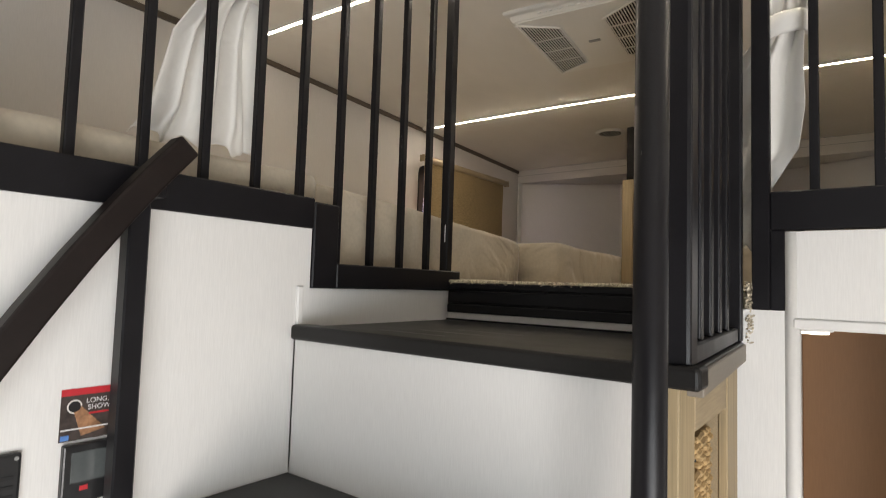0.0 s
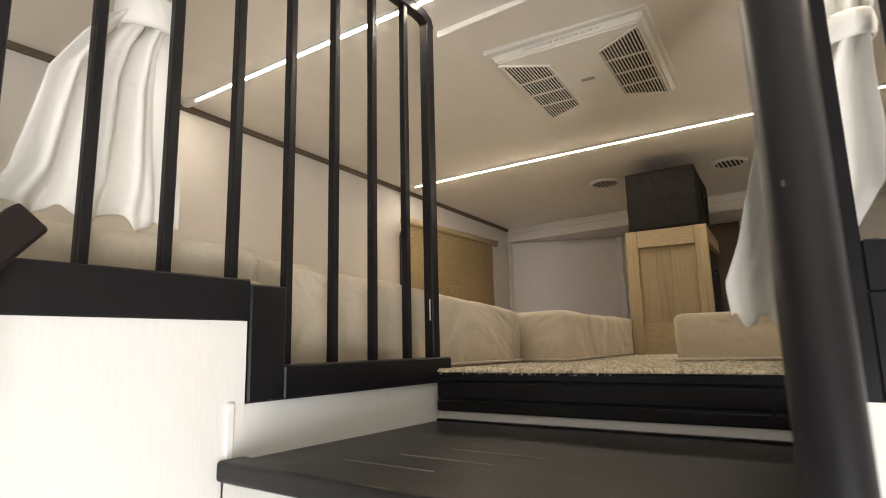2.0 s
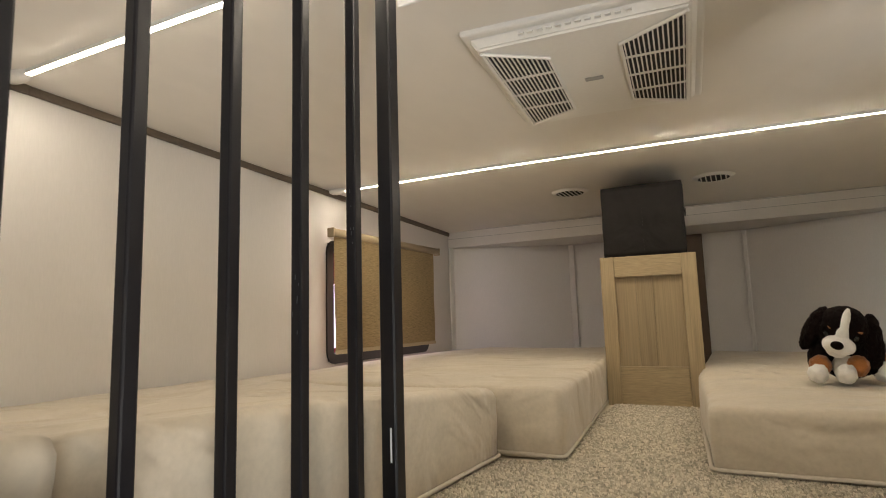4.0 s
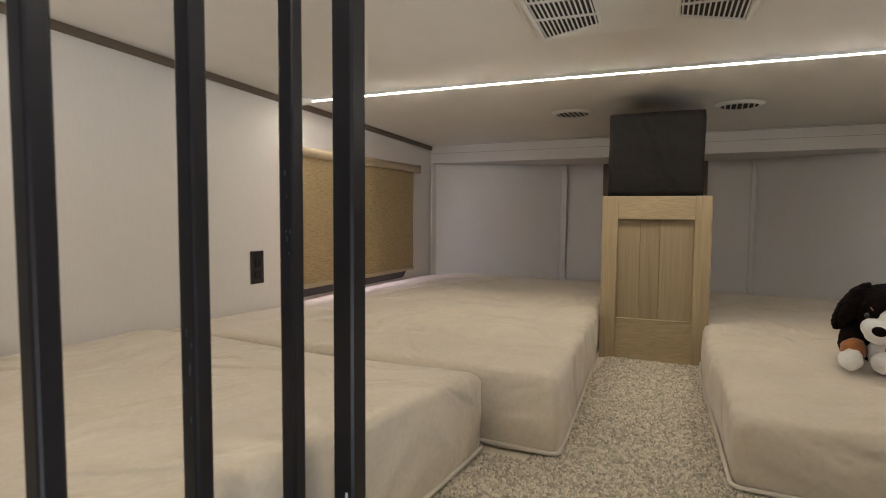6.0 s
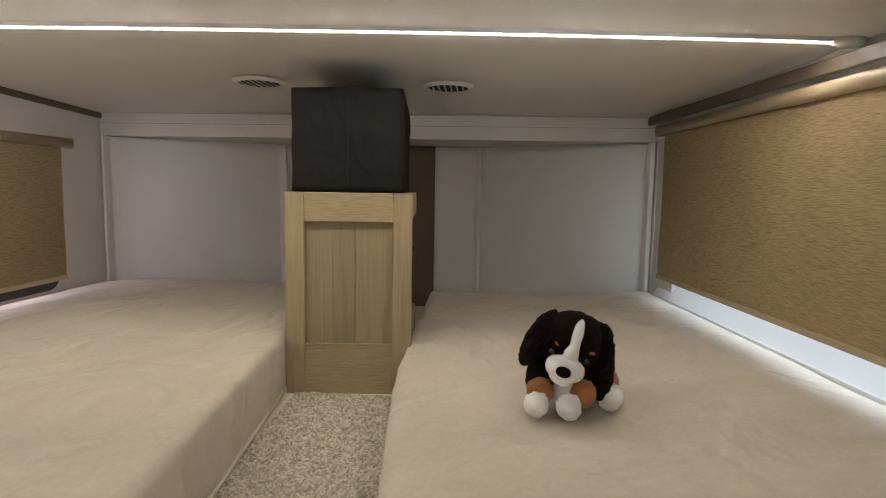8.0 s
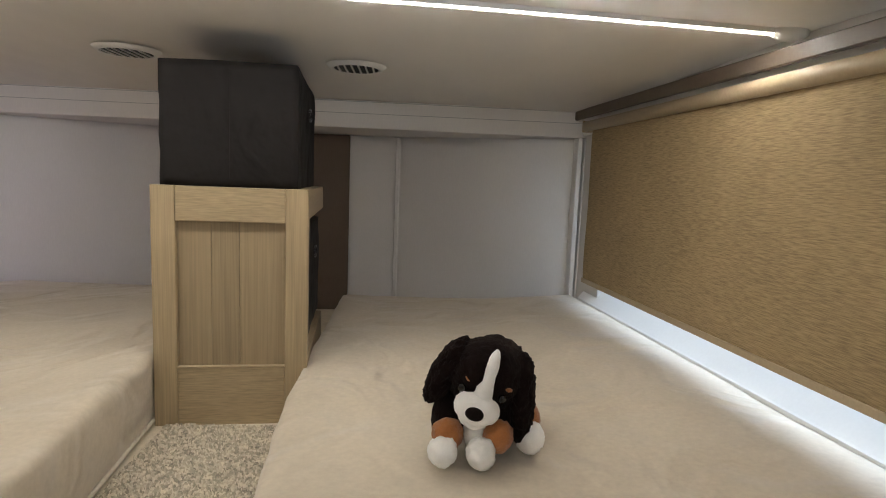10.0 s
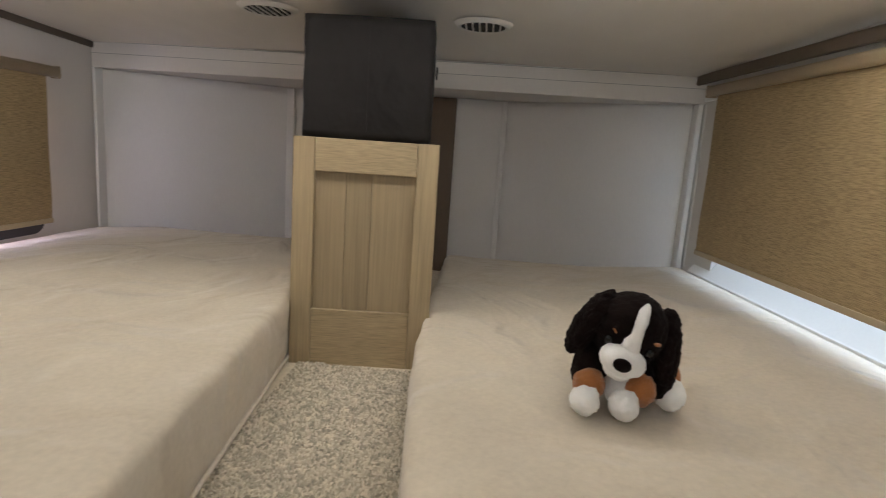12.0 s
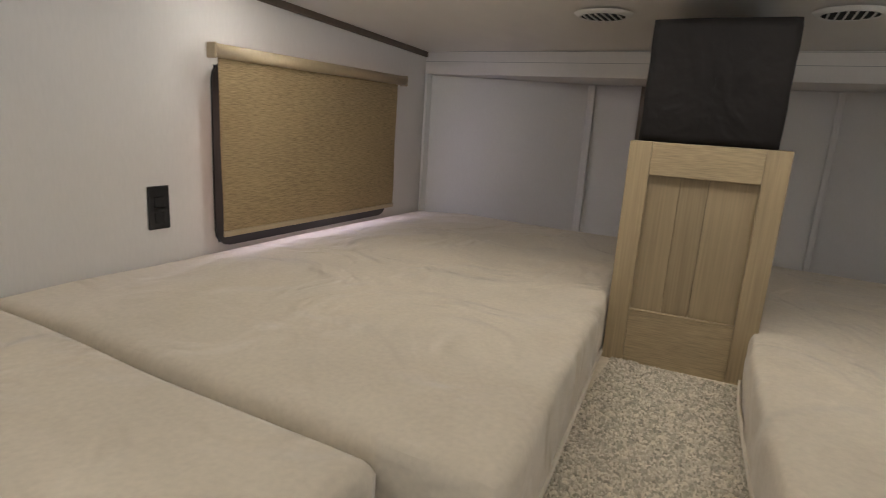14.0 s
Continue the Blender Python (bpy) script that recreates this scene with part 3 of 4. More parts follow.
part("plate", box(XS, XS + 0.012, 0.29, 0.382, 1.38, 1.494, 0.005, 2), PLASTIC_B, sp)
for k in range(5):
    part("slot", box(XS + 0.012, XS + 0.0135, 0.30, 0.372, 1.40 + 0.014 * k, 1.405 + 0.014 * k), VOID, sp)
part("screw", disc(0, 0, 0, 0.002, 0.003, 10), PLASTIC_G, sp).matrix_basis = pose(XS + 0.012, 0.374, 1.486, 0, 90)

for one in (card, ctl, sp):
    one.location.y += 0.013
    one.location.z -= 0.003

# ---- ceiling things ----
for y0, skew in ((1.500, 0.035), (2.835, 0.035)):
    led = thing("led_light_bar", (-0.8, y0, 2.74), "slim lit LED light bar across the ceiling", "lamp", "ceiling light bars")
    for name, mtl, half, lo, hi in (("channel", PLASTIC_W, 0.0085, -0.0105, 0.004), ("diffuser", LED, 0.0062, -0.0118, -0.0107)):
        bm = bmesh.new()
        rows = []
        for i in range(61):
            x = -1.955 + i * (0.465 + 1.955) / 60
            y = y0 + skew * (x + 0.65)
            rows.append([bm.verts.new((x, y + s * half, zc(x, y) + h)) for s, h in ((-1, lo), (1, lo), (1, hi), (-1, hi))])
        for a, b in zip(rows, rows[1:]):
            for k in range(4):
                bm.faces.new((a[k], a[(k + 1) % 4], b[(k + 1) % 4], b[k]))
        bm.faces.new(rows[0]), bm.faces.new(rows[-1])
        bmesh.ops.recalc_face_normals(bm, faces=bm.faces)
        part(name, bm, mtl, led, "glowing diffuser" if name == "diffuser" else "")
    for xa, xb in ((-2.05, -1.955), (0.465, 0.54)):
        xm = (xa + xb) / 2
        y = y0 + skew * (xm + 0.65)
        cap = bmesh.new()
        bmesh.ops.create_uvsphere(cap, u_segments=20, v_segments=12, radius=1)
        bmesh.ops.transform(cap, matrix=pose(xm, y, zc(xm, y) - 0.004) @ Matrix.Diagonal(((xb - xa) * 0.55, 0.024, 0.019, 1)), verts=cap.verts)
        part("end_cap", cap, PLASTIC_W, led, "white plastic end cap", smooth=True)

for x, y in ((-1.065, 3.39), (-0.435, 3.44)):
    vent = thing("ceiling_vent", (x, y, zc(x, y)), "round white slatted ceiling vent", "vent", "ceiling vents")
    z = zc(x, y)
    ring = bmesh.new()
    for k in range(36):
        a, b = k * math.tau / 36, (k + 1) * math.tau / 36
        prof = ((0.064, 0.0), (0.066, -0.012), (0.074, -0.014), (0.088, -0.002))
        for (r0, h0), (r1, h1) in zip(prof, prof[1:]):
            q = [ring.verts.new((x + r * math.cos(t), y + r * math.sin(t), z + h)) for r, h, t in ((r0, h0, a), (r1, h1, a), (r1, h1, b), (r0, h0, b))]
            ring.faces.new(q)
    bmesh.ops.remove_doubles(ring, verts=ring.verts, dist=0.0004)
    part("ring", ring, PLASTIC_W, vent, smooth=True)
    # shallow dark disc for the shade behind the slats
    part("duct", disc(x, y, z - 0.0115, z - 0.0095, 0.065), VOID, vent)
    for k in range(6):
        o = -0.05 + 0.02 * k
        h = math.sqrt(max(0, 0.064**2 - o * o))
        bm = box(-0.0024, 0.0024, -h, h, -0.0015, 0.0015)
        bmesh.ops.transform(bm, matrix=pose(x + o, y, z - 0.0128, 0, 8, 0), verts=bm.verts)
        part("slat", bm, PLASTIC_W, vent)

# air conditioner shroud
AC = pose(-0.660, 2.137, 2.767, -2.0, 0.3, 4.5) @ Matrix.Diagonal((1.04, 1.04, 1, 1))
ac = thing("air_conditioner", (-0.66, 2.137, 2.767), "white ceiling air conditioner shroud with two black grilles", "air conditioner")


def ac_part(name, bm, mtl, label="", parent=None):
    bmesh.ops.transform(bm, matrix=AC, verts=bm.verts)
    return part(name, bm, mtl, parent or ac, label)


bm = box(-0.25, 0.25, -0.282, 0.282, -0.008, 0.012, 0.006, 2)
ac_part("flange", bm, PLASTIC_W)
bm = box(-0.236, 0.236, -0.265, 0.265, -0.03, -0.008, 0.0)
for v in bm.verts:
    if v.co.z < -0.02:
        v.co.x, v.co.y = v.co.x * 0.93, v.co.y * 0.93
bmesh.ops.bevel(bm, geom=bm.edges[:], offset=0.005, segments=2, affect="EDGES")
ac_part("shroud", bm, PLASTIC_W)
for side in (-1, 1):
    bm = bmesh.new()
    quad = [(side * 0.081, -0.152), (side * 0.211, -0.228), (side * 0.211, 0.225), (side * 0.081, 0.162)]
    lo = [bm.verts.new((x, y, -0.0335)) for x, y in quad]
    hi = [bm.verts.new((x, y, -0.029)) for x, y in quad]
    for k in range(4):
        bm.faces.new((lo[k], lo[(k + 1) % 4], hi[(k + 1) % 4], hi[k]))
    bm.faces.new(lo), bm.faces.new(hi)
    bmesh.ops.recalc_face_normals(bm, faces=bm.faces)
    grille = ac_part("grille", bm, VOID, "black slotted grille")
    for k in range(13):
        x = side * (0.086 + 0.0100 * k)
        h = 0.15 + (abs(x) - 0.081) / 0.13 * 0.075
        ac_part("slat", box(x - 0.0016, x + 0.0016, -h - 0.002, h + 0.012, -0.0362, -0.033), PLASTIC_W, parent=grille)
    for y in (-0.085, 0.012, 0.105):
        ac_part("divider", box(min(side * 0.079, side * 0.213), max(side * 0.079, side * 0.213), y - 0.0032, y + 0.0032, -0.0366, -0.033), PLASTIC_W, parent=grille)
    rim = [(side * 0.078, -0.154), (side * 0.214, -0.234), (side * 0.214, 0.233), (side * 0.078, 0.165)]
    for a, b in zip(rim, rim[1:] + rim[:1]):
        ac_part("rim", tube([(*a, -0.034), (*b, -0.034)], 0.0042, 8), PLASTIC_W, parent=grille)
ac_part("badge", box(-0.022, 0.022, -0.008, 0.008, -0.034, -0.0285, 0.002), PLASTIC_G, "grey badge plate")
# white dashes along the front lip: small glints of light made as strips
for k in range(12):
    ac_part("edge_slot", box(-0.12 + 0.02 * k, -0.108 + 0.02 * k, -0.2665, -0.258, -0.022, -0.019), TRIM_W)

# ---- windows and shades ----


def frame_ring(x0, x1, y0, y1, z0, z1, w, r, mtl, name, parent):
    """A window frame with rounded corners, lying in a side wall."""
    bm = bmesh.new()

    def loop(inset, x):
        pts = []
        for cy, cz, a0 in ((y1 - r, z1 - r, 0), (y0 + r, z1 - r, 90), (y0 + r, z0 + r, 180), (y1 - r, z0 + r, 270)):
            for k in range(5):
                a = radians(a0 + 22.5 * k)
                pts.append(bm.verts.new((x, cy + (r - inset) * math.cos(a), cz + (r - inset) * math.sin(a))))
        return pts

    loops = [loop(0, x0), loop(0, x1), loop(w, x1), loop(w, x0)]
    for a, b in zip(loops, loops[1:] + loops[:1]):
        for k in range(20):
            bm.faces.new((a[k], a[(k + 1) % 20], b[(k + 1) % 20], b[k]))
    bmesh.ops.recalc_face_normals(bm, faces=bm.faces)
    return part(name, bm, mtl, parent)


def shade(name, x, y0, y1, zb, zt, side, label):
    """A roller shade: cassette, woven cloth with a hem bar."""
    s = thing(name, (x, (y0 + y1) / 2, zb), label, "window shade", "roller shades")
    bm = bmesh.new()
    n = 40
    for t in (0.0, 0.0016):
        rows = []
        for i in range(n + 1):
            y = y0 + (y1 - y0) * i / n
            sag = 0.004 * noise.noise((y * 3, zb, 1.7))
            edge = 0.006 if i in (0, n) else 0
            rows.append([bm.verts.new((x + t + side * (sag + 0.003 * math.sin(k * 0.7)) * (1 - k / 12), y + (edge * (1 - k / 12) * (1 if i == 0 else -1)), zb + (zt - zb) * k / 12)) for k in range(13)])
        for a, b in zip(rows, rows[1:]):
            for k in range(12):
                bm.faces.new((a[k], a[k + 1], b[k + 1], b[k]))
    cloth = part("cloth", bm, BLIND, s, smooth=True)
    part("hem_pocket", box(x + side * 0.004 - 0.003, x + side * 0.004 + 0.003, y0 + 0.004, y1 - 0.004, zb - 0.004, zb + 0.014, 0.0025, 2), ROLLER, cloth)
    part("cassette", tube([(x + side * 0.006, y0 - 0.016, zt + 0.008), (x + side * 0.006, y1 + 0.045, zt + 0.008)], 0.017, 16, flat=1.15), ROLLER, s, "tan roller cassette", smooth=True)
    for y in (y0 - 0.02, y1 + 0.049):
        part("end_bracket", box(x - 0.02, x + 0.02, y - 0.004, y + 0.004, zt - 0.014, zt + 0.029, 0.003), ROLLER, s)
    return s


for name, x, (y0, y1, z0, z1), side, mtl in (("window_1", XL, LW, 1, PLASTIC_B), ("window_2", XR, RW, -1, TRIM_W)):
    w = thing(name, (x, (y0 + y1) / 2, z0), "side window with a rounded frame behind a shade", "window", kind="structure")
    a, b = (x - 0.06, x + 0.008) if side > 0 else (x + 0.045, x + 0.075)
    frame_ring(a, b, y0 - 0.012, y1 + 0.012, z0 - 0.012, z1 + 0.012, 0.047 if side > 0 else 0.034, 0.055, mtl, "window_frame", w)
    deep = 0.042 if side > 0 else 0.06
    pane = part("pane", box(x - side * deep - 0.002, x - side * deep + 0.002, y0, y1, z0, z1), GLASS, w, "dark tinted pane")
    pane.visible_shadow = False
shade("window_shade", -1.985, 2.732, 3.668, 1.99, 2.525, 1, "tan woven roller shade pulled down over the window")
wide_shade = shade("window_shade", 0.398, 1.92, 3.825, 2.034, 2.615, -1, "tan woven roller shade pulled down over the wide window")
bm = bmesh.new()
rows = []
for y in (1.7, 2.8, 3.1, 3.4, 3.7, 3.93):
    low = ZM + 0.006
    rows.append([bm.verts.new((x, y, z)) for x, z in ((XR - 0.022, low - 0.05), (XR - 0.022, low - 0.004), (XR - 0.018, low), (XR + 0.03, 2.012), (XR + 0.088, 2.016), (XR + 0.088, low - 0.05))])
for a, b in zip(rows, rows[1:]):
    for k in range(6):
        bm.faces.new((a[k], a[(k + 1) % 6], b[(k + 1) % 6], b[k]))
bm.faces.new(rows[0]), bm.faces.new(rows[-1])
bmesh.ops.recalc_face_normals(bm, faces=bm.faces)
solo("window_ledge", bm, TRIM_W, "white sloped ledge under the wide window", "ledge", "structure")

# the wide window's side of the loft runs out a little towards the stairs
leaning = [bpy.data.objects[n] for n in ("wall_right", "trim_right", "trim_right_white", "window_ledge", "window_2")] + [wide_shade]
for ob in [o for top in leaning for o in (top, *top.children_recursive)]:
    if ob.type == "MESH":
        for v in ob.data.vertices:
            v.co.x += 0.09 * (3.95 - v.co.y)

outlet = thing("wall_outlet", (XL, 2.565, 2.02), "black wall outlet plate", "outlet")
part("plate", box(XL, XL + 0.006, 2.542, 2.608, 2.024, 2.148, 0.002), PLASTIC_B, outlet)
for z in (2.055, 2.10):
    part("socket", box(XL + 0.006, XL + 0.008, 2.560, 2.590, z - 0.014, z + 0.018, 0.002), VOID, outlet)

# ---- mattresses ----


def soft_box(x0, x1, y0, y1, z0, z1, r, cell, warp=None, rough=0.004, seed=0.0, puff=0.004):
    """A padded box with rounded edges and a slightly wrinkled cloth."""
    bm = bmesh.new()
    nx, ny, nz = max(2, round((x1 - x0) / cell)), max(2, round((y1 - y0) / cell)), max(3, round((z1 - z0) / 0.02))
    made = {}

    def vert(i, j, k):
        key = (i, j, k)
        if key not in made:
            p = Vector((x0 + (x1 - x0) * i / nx, y0 + (y1 - y0) * j / ny, z0 + (z1 - z0) * k / nz))
            c = Vector((min(max(p.x, x0 + r), x1 - r), min(max(p.y, y0 + r), y1 - r), min(max(p.z, z0 + r * 0.4), z1 - r)))
            d = p - c
            if d.length > 1e-6:
                p = c + d.normalized() * min(r, d.length)
            m = noise.noise((p.x * 3.1 + seed, p.y * 3.1, p.z * 3)) * rough * 1.6
            w = noise.noise((p.x * 9 + seed, p.y * 14, p.z * 22 + seed)) * rough
            if k == nz:
                crease = max(0.0, 1 - abs(noise.noise((p.x * 1.7 + seed, p.y * 5.2 + 2.2 * p.x, seed))) * 14) * max(0.0, noise.noise((p.x * 2 + 5, p.y * 2, seed)))
                p.z += m + 0.5 * w - 0.011 * crease
            else:
                q = Vector((p.x - (x0 + x1) / 2, p.y - (y0 + y1) / 2, 0))
                q = Vector((q.x / (x1 - x0), q.y / (y1 - y0), 0)).normalized()
                p += q * (m + w + puff * math.sin(math.pi * k / nz))
            if warp:
                warp(p)
            made[key] = bm.verts.new(p)
        return made[key]

    def grid(n, m, at):
        for a in range(n):
            for b in range(m):
                bm.faces.new((at(a, b), at(a + 1, b), at(a + 1, b + 1), at(a, b + 1)))

    for k in (0, nz):
        grid(nx, ny, lambda a, b: vert(a, b, k))
    for j in (0, ny):
        grid(nx, nz, lambda a, b: vert(a, j, b))
    for i in (0, nx):
        grid(ny, nz, lambda a, b: vert(i, a, b))
    bmesh.ops.recalc_face_normals(bm, faces=bm.faces)
    return bm


def piping(x0, x1, y0, y1, z, r, warp=None):
    pts = []
    for cx, cy, a0 in ((x1 - r, y1 - r, 0), (x0 + r, y1 - r, 90), (x0 + r, y0 + r, 180), (x1 - r, y0 + r, 270)):
        for k in range(5):
            a = radians(a0 + 22.5 * k)
            pts.append(Vector((cx + r * math.cos(a), cy + r * math.sin(a), z)))
    full = []
    for a, b in zip(pts, pts[1:] + pts[:1]):
        n = max(1, round((b - a).length / 0.08))
        full += [a.lerp(b, i / n) for i in range(n)]
    for p in full:
        p.z += 0.003 * noise.noise(p * 6)
        if warp:
            warp(p)
    return tube(full, 0.005, 8, closed=True)


def mattress(x0, x1, y0, y1, z0, z1, label, warp=None, seed=0.0, r=0.019):
    m = thing("mattress", ((x0 + x1) / 2, (y0 + y1) / 2, z0), label, "mattress", "loft mattresses")
    part("cushion", soft_box(x0, x1, y0, y1, z0, z1, r, 0.022, warp, 0.004, seed), BEIGE, m, smooth=True)
    part("piping", piping(x0 - 0.004, x1 + 0.004, y0 - 0.004, y1 + 0.004, z0 + 0.010, r, warp), PIPING, m, "beige piping along the lower seam", smooth=True)


def warp_far(p):
    p.z -= 0.016 * max(0.0, p.z - ZF) / (ZM - ZF) * (1 - min(1.0, max(0.0, (p.x + 2.05) / 0.3)))
    p.x += max(0.0, (p.x + 2.05) / 1.2) * (-0.085 * min(1.0, max(0.0, (p.y - 2.19) / 0.9)))


def warp_near(p):
    p.x += max(0.0, (p.x + 2.05) / 1.1) * (-0.03 * (2.12 - p.y))
    side = min(1.0, max(0.0, (p.x + 1.7) / 0.72))
    p.z += max(0.0, p.z - ZF) / (ZM - ZF) * side * side * 0.085 * min(1.0, max(0.0, (2.10 - p.y) / 0.95)) ** 0.8


def warp_right(p):
    p.x -= max(0.0, (0.40 - p.x) / 0.84) * 0.075 * min(1.0, max(0.0, (p.y - 2.1) / 0.85))
    p.x += 0.09 * (3.95 - p.y) * min(1.0, max(0.0, p.x / 0.40))
    p.z -= max(0.0, p.z - ZF) / (ZM - ZF) * (0.030 - 0.006 * min(1.0, max(0.0, (p.y - 2.8) / 1.2))) * (1 - min(1.0, max(0.0, (p.x - 0.05) / 0.36)))


mattress(XL + 0.01, -0.798, 2.140, 4.0, ZF, ZM, "beige suede mattress against the end wall by the small window", warp_far, 1.0)
mattress(XL + 0.01, -0.955, 1.045, 2.108, ZF, ZM, "beige suede mattress beside the railing", warp_near, 5.0)
mattress(XL + 0.01, -0.955, -0.5, 1.032, ZP, 2.036, "thin beige suede cushion on the raised platform", None, 9.0, 0.014)
mattress(-0.452, XR - 0.016, 2.155, 4.0, ZF, ZM, "beige suede mattress with a plush dog on it", warp_right, 13.0)

# ---- oak cabinet and the bins ----
CX0, CX1, CY0, CY1, CZ1 = -0.878, -0.512, 3.082, 3.65, 2.361
cab = thing("cabinet", ((CX0 + CX1) / 2, 3.27, ZF), "small light oak cabinet with a recessed front panel", "cabinet")
f = 0.024
part("stile", box(CX0, CX0 + 0.055, CY0, CY0 + f, ZF - 0.01, CZ1, 0.0015), OAK, cab)
part("stile", box(CX1 - 0.055, CX1, CY0, CY0 + f, ZF - 0.01, CZ1, 0.0015), OAK, cab)
part("top_rail", box(CX0 + 0.0555, CX1 - 0.0555, CY0 + 0.0005, CY0 + f, 2.277, CZ1 - 0.0005, 0.0015), OAK_H, cab)
part("bottom_rail", box(CX0 + 0.0555, CX1 - 0.0555, CY0 + 0.0005, CY0 + f, ZF - 0.01, 1.912, 0.0015), OAK_H, cab)
# boards differ in tone; their darker oak carries the recess's shade
for a, b in ((CX0 + 0.055, -0.7445), (-0.7440, -0.6785), (-0.6780, CX1 - 0.055)):
    part("panel_board", box(a, b, CY0 + 0.016, CY0 + 0.023, 1.91, 2.28, 0.0008), OAK_P, cab)
part("panel_sill", box(CX0 + 0.055, CX1 - 0.055, CY0 - 0.001, CY0 + 0.012, 1.9115, 1.918, 0.001), OAK_H, cab)
part("top_plate", box(CX0 + 0.002, CX1 - 0.002, CY0 + f, CY1, CZ1 - 0.018, CZ1 - 0.001), OAK_H, cab)
part("left_side", box(CX0, CX0 + f, CY0 + f, CY1, ZF - 0.01, CZ1 - 0.018), OAK_S, cab)
part("back_board", box(CX0 + f, CX1 - f, CY1 - 0.01, CY1, ZF - 0.01, CZ1 - 0.018), BROWN, cab)
part("side_top_rail", box(CX1 - f, CX1 - 0.0005, CY0 + f, CY1, 2.288, CZ1 - 0.018), OAK_S, cab)
part("side_stile", box(CX1 - f, CX1 - 0.0005, CY0 + f, CY0 + 0.035, ZF - 0.01, 2.288), OAK, cab)
part("side_bottom", box(CX1 - f, CX1 - 0.0005, CY0 + 0.035, CY1 - 0.02, ZF - 0.01, 1.93), OAK_S, cab)
part("shelf", box(CX0 + f, CX1 - f, CY0 + f, CY1 - 0.01, 1.935, 1.95), OAK_H, cab)


def fabric_bin(x0, x1, y0, y1, z0, z1, label, seed):
    b = thing("storage_bin", ((x0 + x1) / 2, (y0 + y1) / 2, z0), label, "storage bin", "fabric bins")
    part("body", soft_box(x0, x1, y0, y1, z0, z1, 0.005, 0.018, None, 0.003, seed, 0.0), BIN, b, smooth=True)
    part("seam", box((x0 + x1) / 2 - 0.0015, (x0 + x1) / 2 + 0.0015, y0 - 0.0035, y0 + 0.001, z0 + 0.02, z1 - 0.012), BIN, b)
    ring = tube([(x1 + 0.008, (y0 + y1) / 2 + 0.035 * math.cos(t), z1 - 0.09 + 0.016 * math.sin(t)) for t in np.linspace(0, math.tau, 16)[:-1]], 0.003, 6, closed=True)
    part("grommet_handle", ring, PLASTIC_B, b)


fabric_bin(-0.862, -0.541, 3.10, 3.62, CZ1, 2.657, "black fabric storage bin standing on the cabinet", 2.0)
fabric_bin(CX0 + 0.03, CX1 - 0.012, 3.13, 3.63, 1.95, 2.262, "black fabric storage bin inside the cabinet", 6.0)

# the cabinet and its bins stand a little turned
turned = pose(CX0, CY0, 0, 0, 0, 5.0) @ pose(CX0, CY0, 0).inverted()
for ob in bpy.data.objects:
    if ob.type == "MESH" and ob.parent and ob.parent.name.split(".")[0] in ("cabinet", "storage_bin"):
        ob.data.transform(turned)

# ---- plush dog: one mesh ----
dog_bm = bmesh.new()


def blob(x, y, z, rx, ry, rz, slot, turn=(0, 0, 0), fuzz=0.0025, sub=4):
    one = bmesh.new()
    bmesh.ops.create_icosphere(one, subdivisions=sub, radius=1)
    m = pose(-0.132, 2.635, 1.925) @ Matrix.Diagonal((1.02, 1.0, 1.07, 1)) @ pose(x, y, z, *turn)
    for v in one.verts:
        n = v.co.normalized()
        p = Vector((v.co.x * rx, v.co.y * ry, v.co.z * rz))
        p += n * fuzz * (1.1 * noise.noise(p * 210 + Vector((x, y, z)) * 50) + 0.9 * noise.noise(p * 70))
        v.co = m @ p
    for fc in one.faces:
        fc.material_index, fc.smooth = slot, True
    join(dog_bm, one)


D, W_, T_, G_ = 0, 1, 2, 3
HEAD = pose(0.004, 0.010, 0.134, 12, 13, -6)


def head(x, y, z, rx, ry, rz, slot, turn=(0, 0, 0), fuzz=0.0025, sub=4):
    p = HEAD @ Vector((x, y, z))
    blob(p.x, p.y, p.z, rx, ry, rz, slot, (turn[0] + 12, turn[1] + 14, turn[2] - 6), fuzz, sub)


blob(0.038, 0.12, 0.084, 0.072, 0.095, 0.082, D, (8, 0, 0), 0.004, 5)
blob(0.01, 0.055, 0.075, 0.066, 0.07, 0.075, D)
head(0, 0, 0, 0.062, 0.056, 0.061, D, fuzz=0.003, sub=5)
head(-0.004, -0.056, -0.030, 0.038, 0.030, 0.025, W_, fuzz=0.0015)
head(-0.006, -0.060, -0.047, 0.024, 0.020, 0.014, W_, fuzz=0.0015)
head(-0.008, -0.084, -0.024, 0.0150, 0.008, 0.0110, D, fuzz=0, sub=3)
head(0.002, -0.043, 0.018, 0.0115, 0.018, 0.048, W_, (-14, 2, 0), fuzz=0.001)
head(0.000, -0.053, -0.008, 0.0155, 0.014, 0.03, W_, (-6, 2, 0), fuzz=0.001)
head(-0.064, 0.000, -0.012, 0.024, 0.036, 0.064, D, (-10, 16, 0), fuzz=0.004, sub=5)
head(0.070, 0.004, -0.026, 0.025, 0.038, 0.078, D, (-10, -14, 0), fuzz=0.004, sub=5)
blob(0.0, 0.005, 0.042, 0.03, 0.026, 0.04, W_)
for x, y in ((-0.055, -0.01), (0.028, -0.015)):
    blob(x, y + 0.03, 0.055, 0.028, 0.034, 0.045, D)
    blob(x - 0.002, y, 0.042, 0.0265, 0.028, 0.027, T_)
blob(-0.066, -0.034, 0.024, 0.0245, 0.029, 0.024, W_)
blob(-0.004, -0.042, 0.024, 0.0245, 0.029, 0.024, W_)
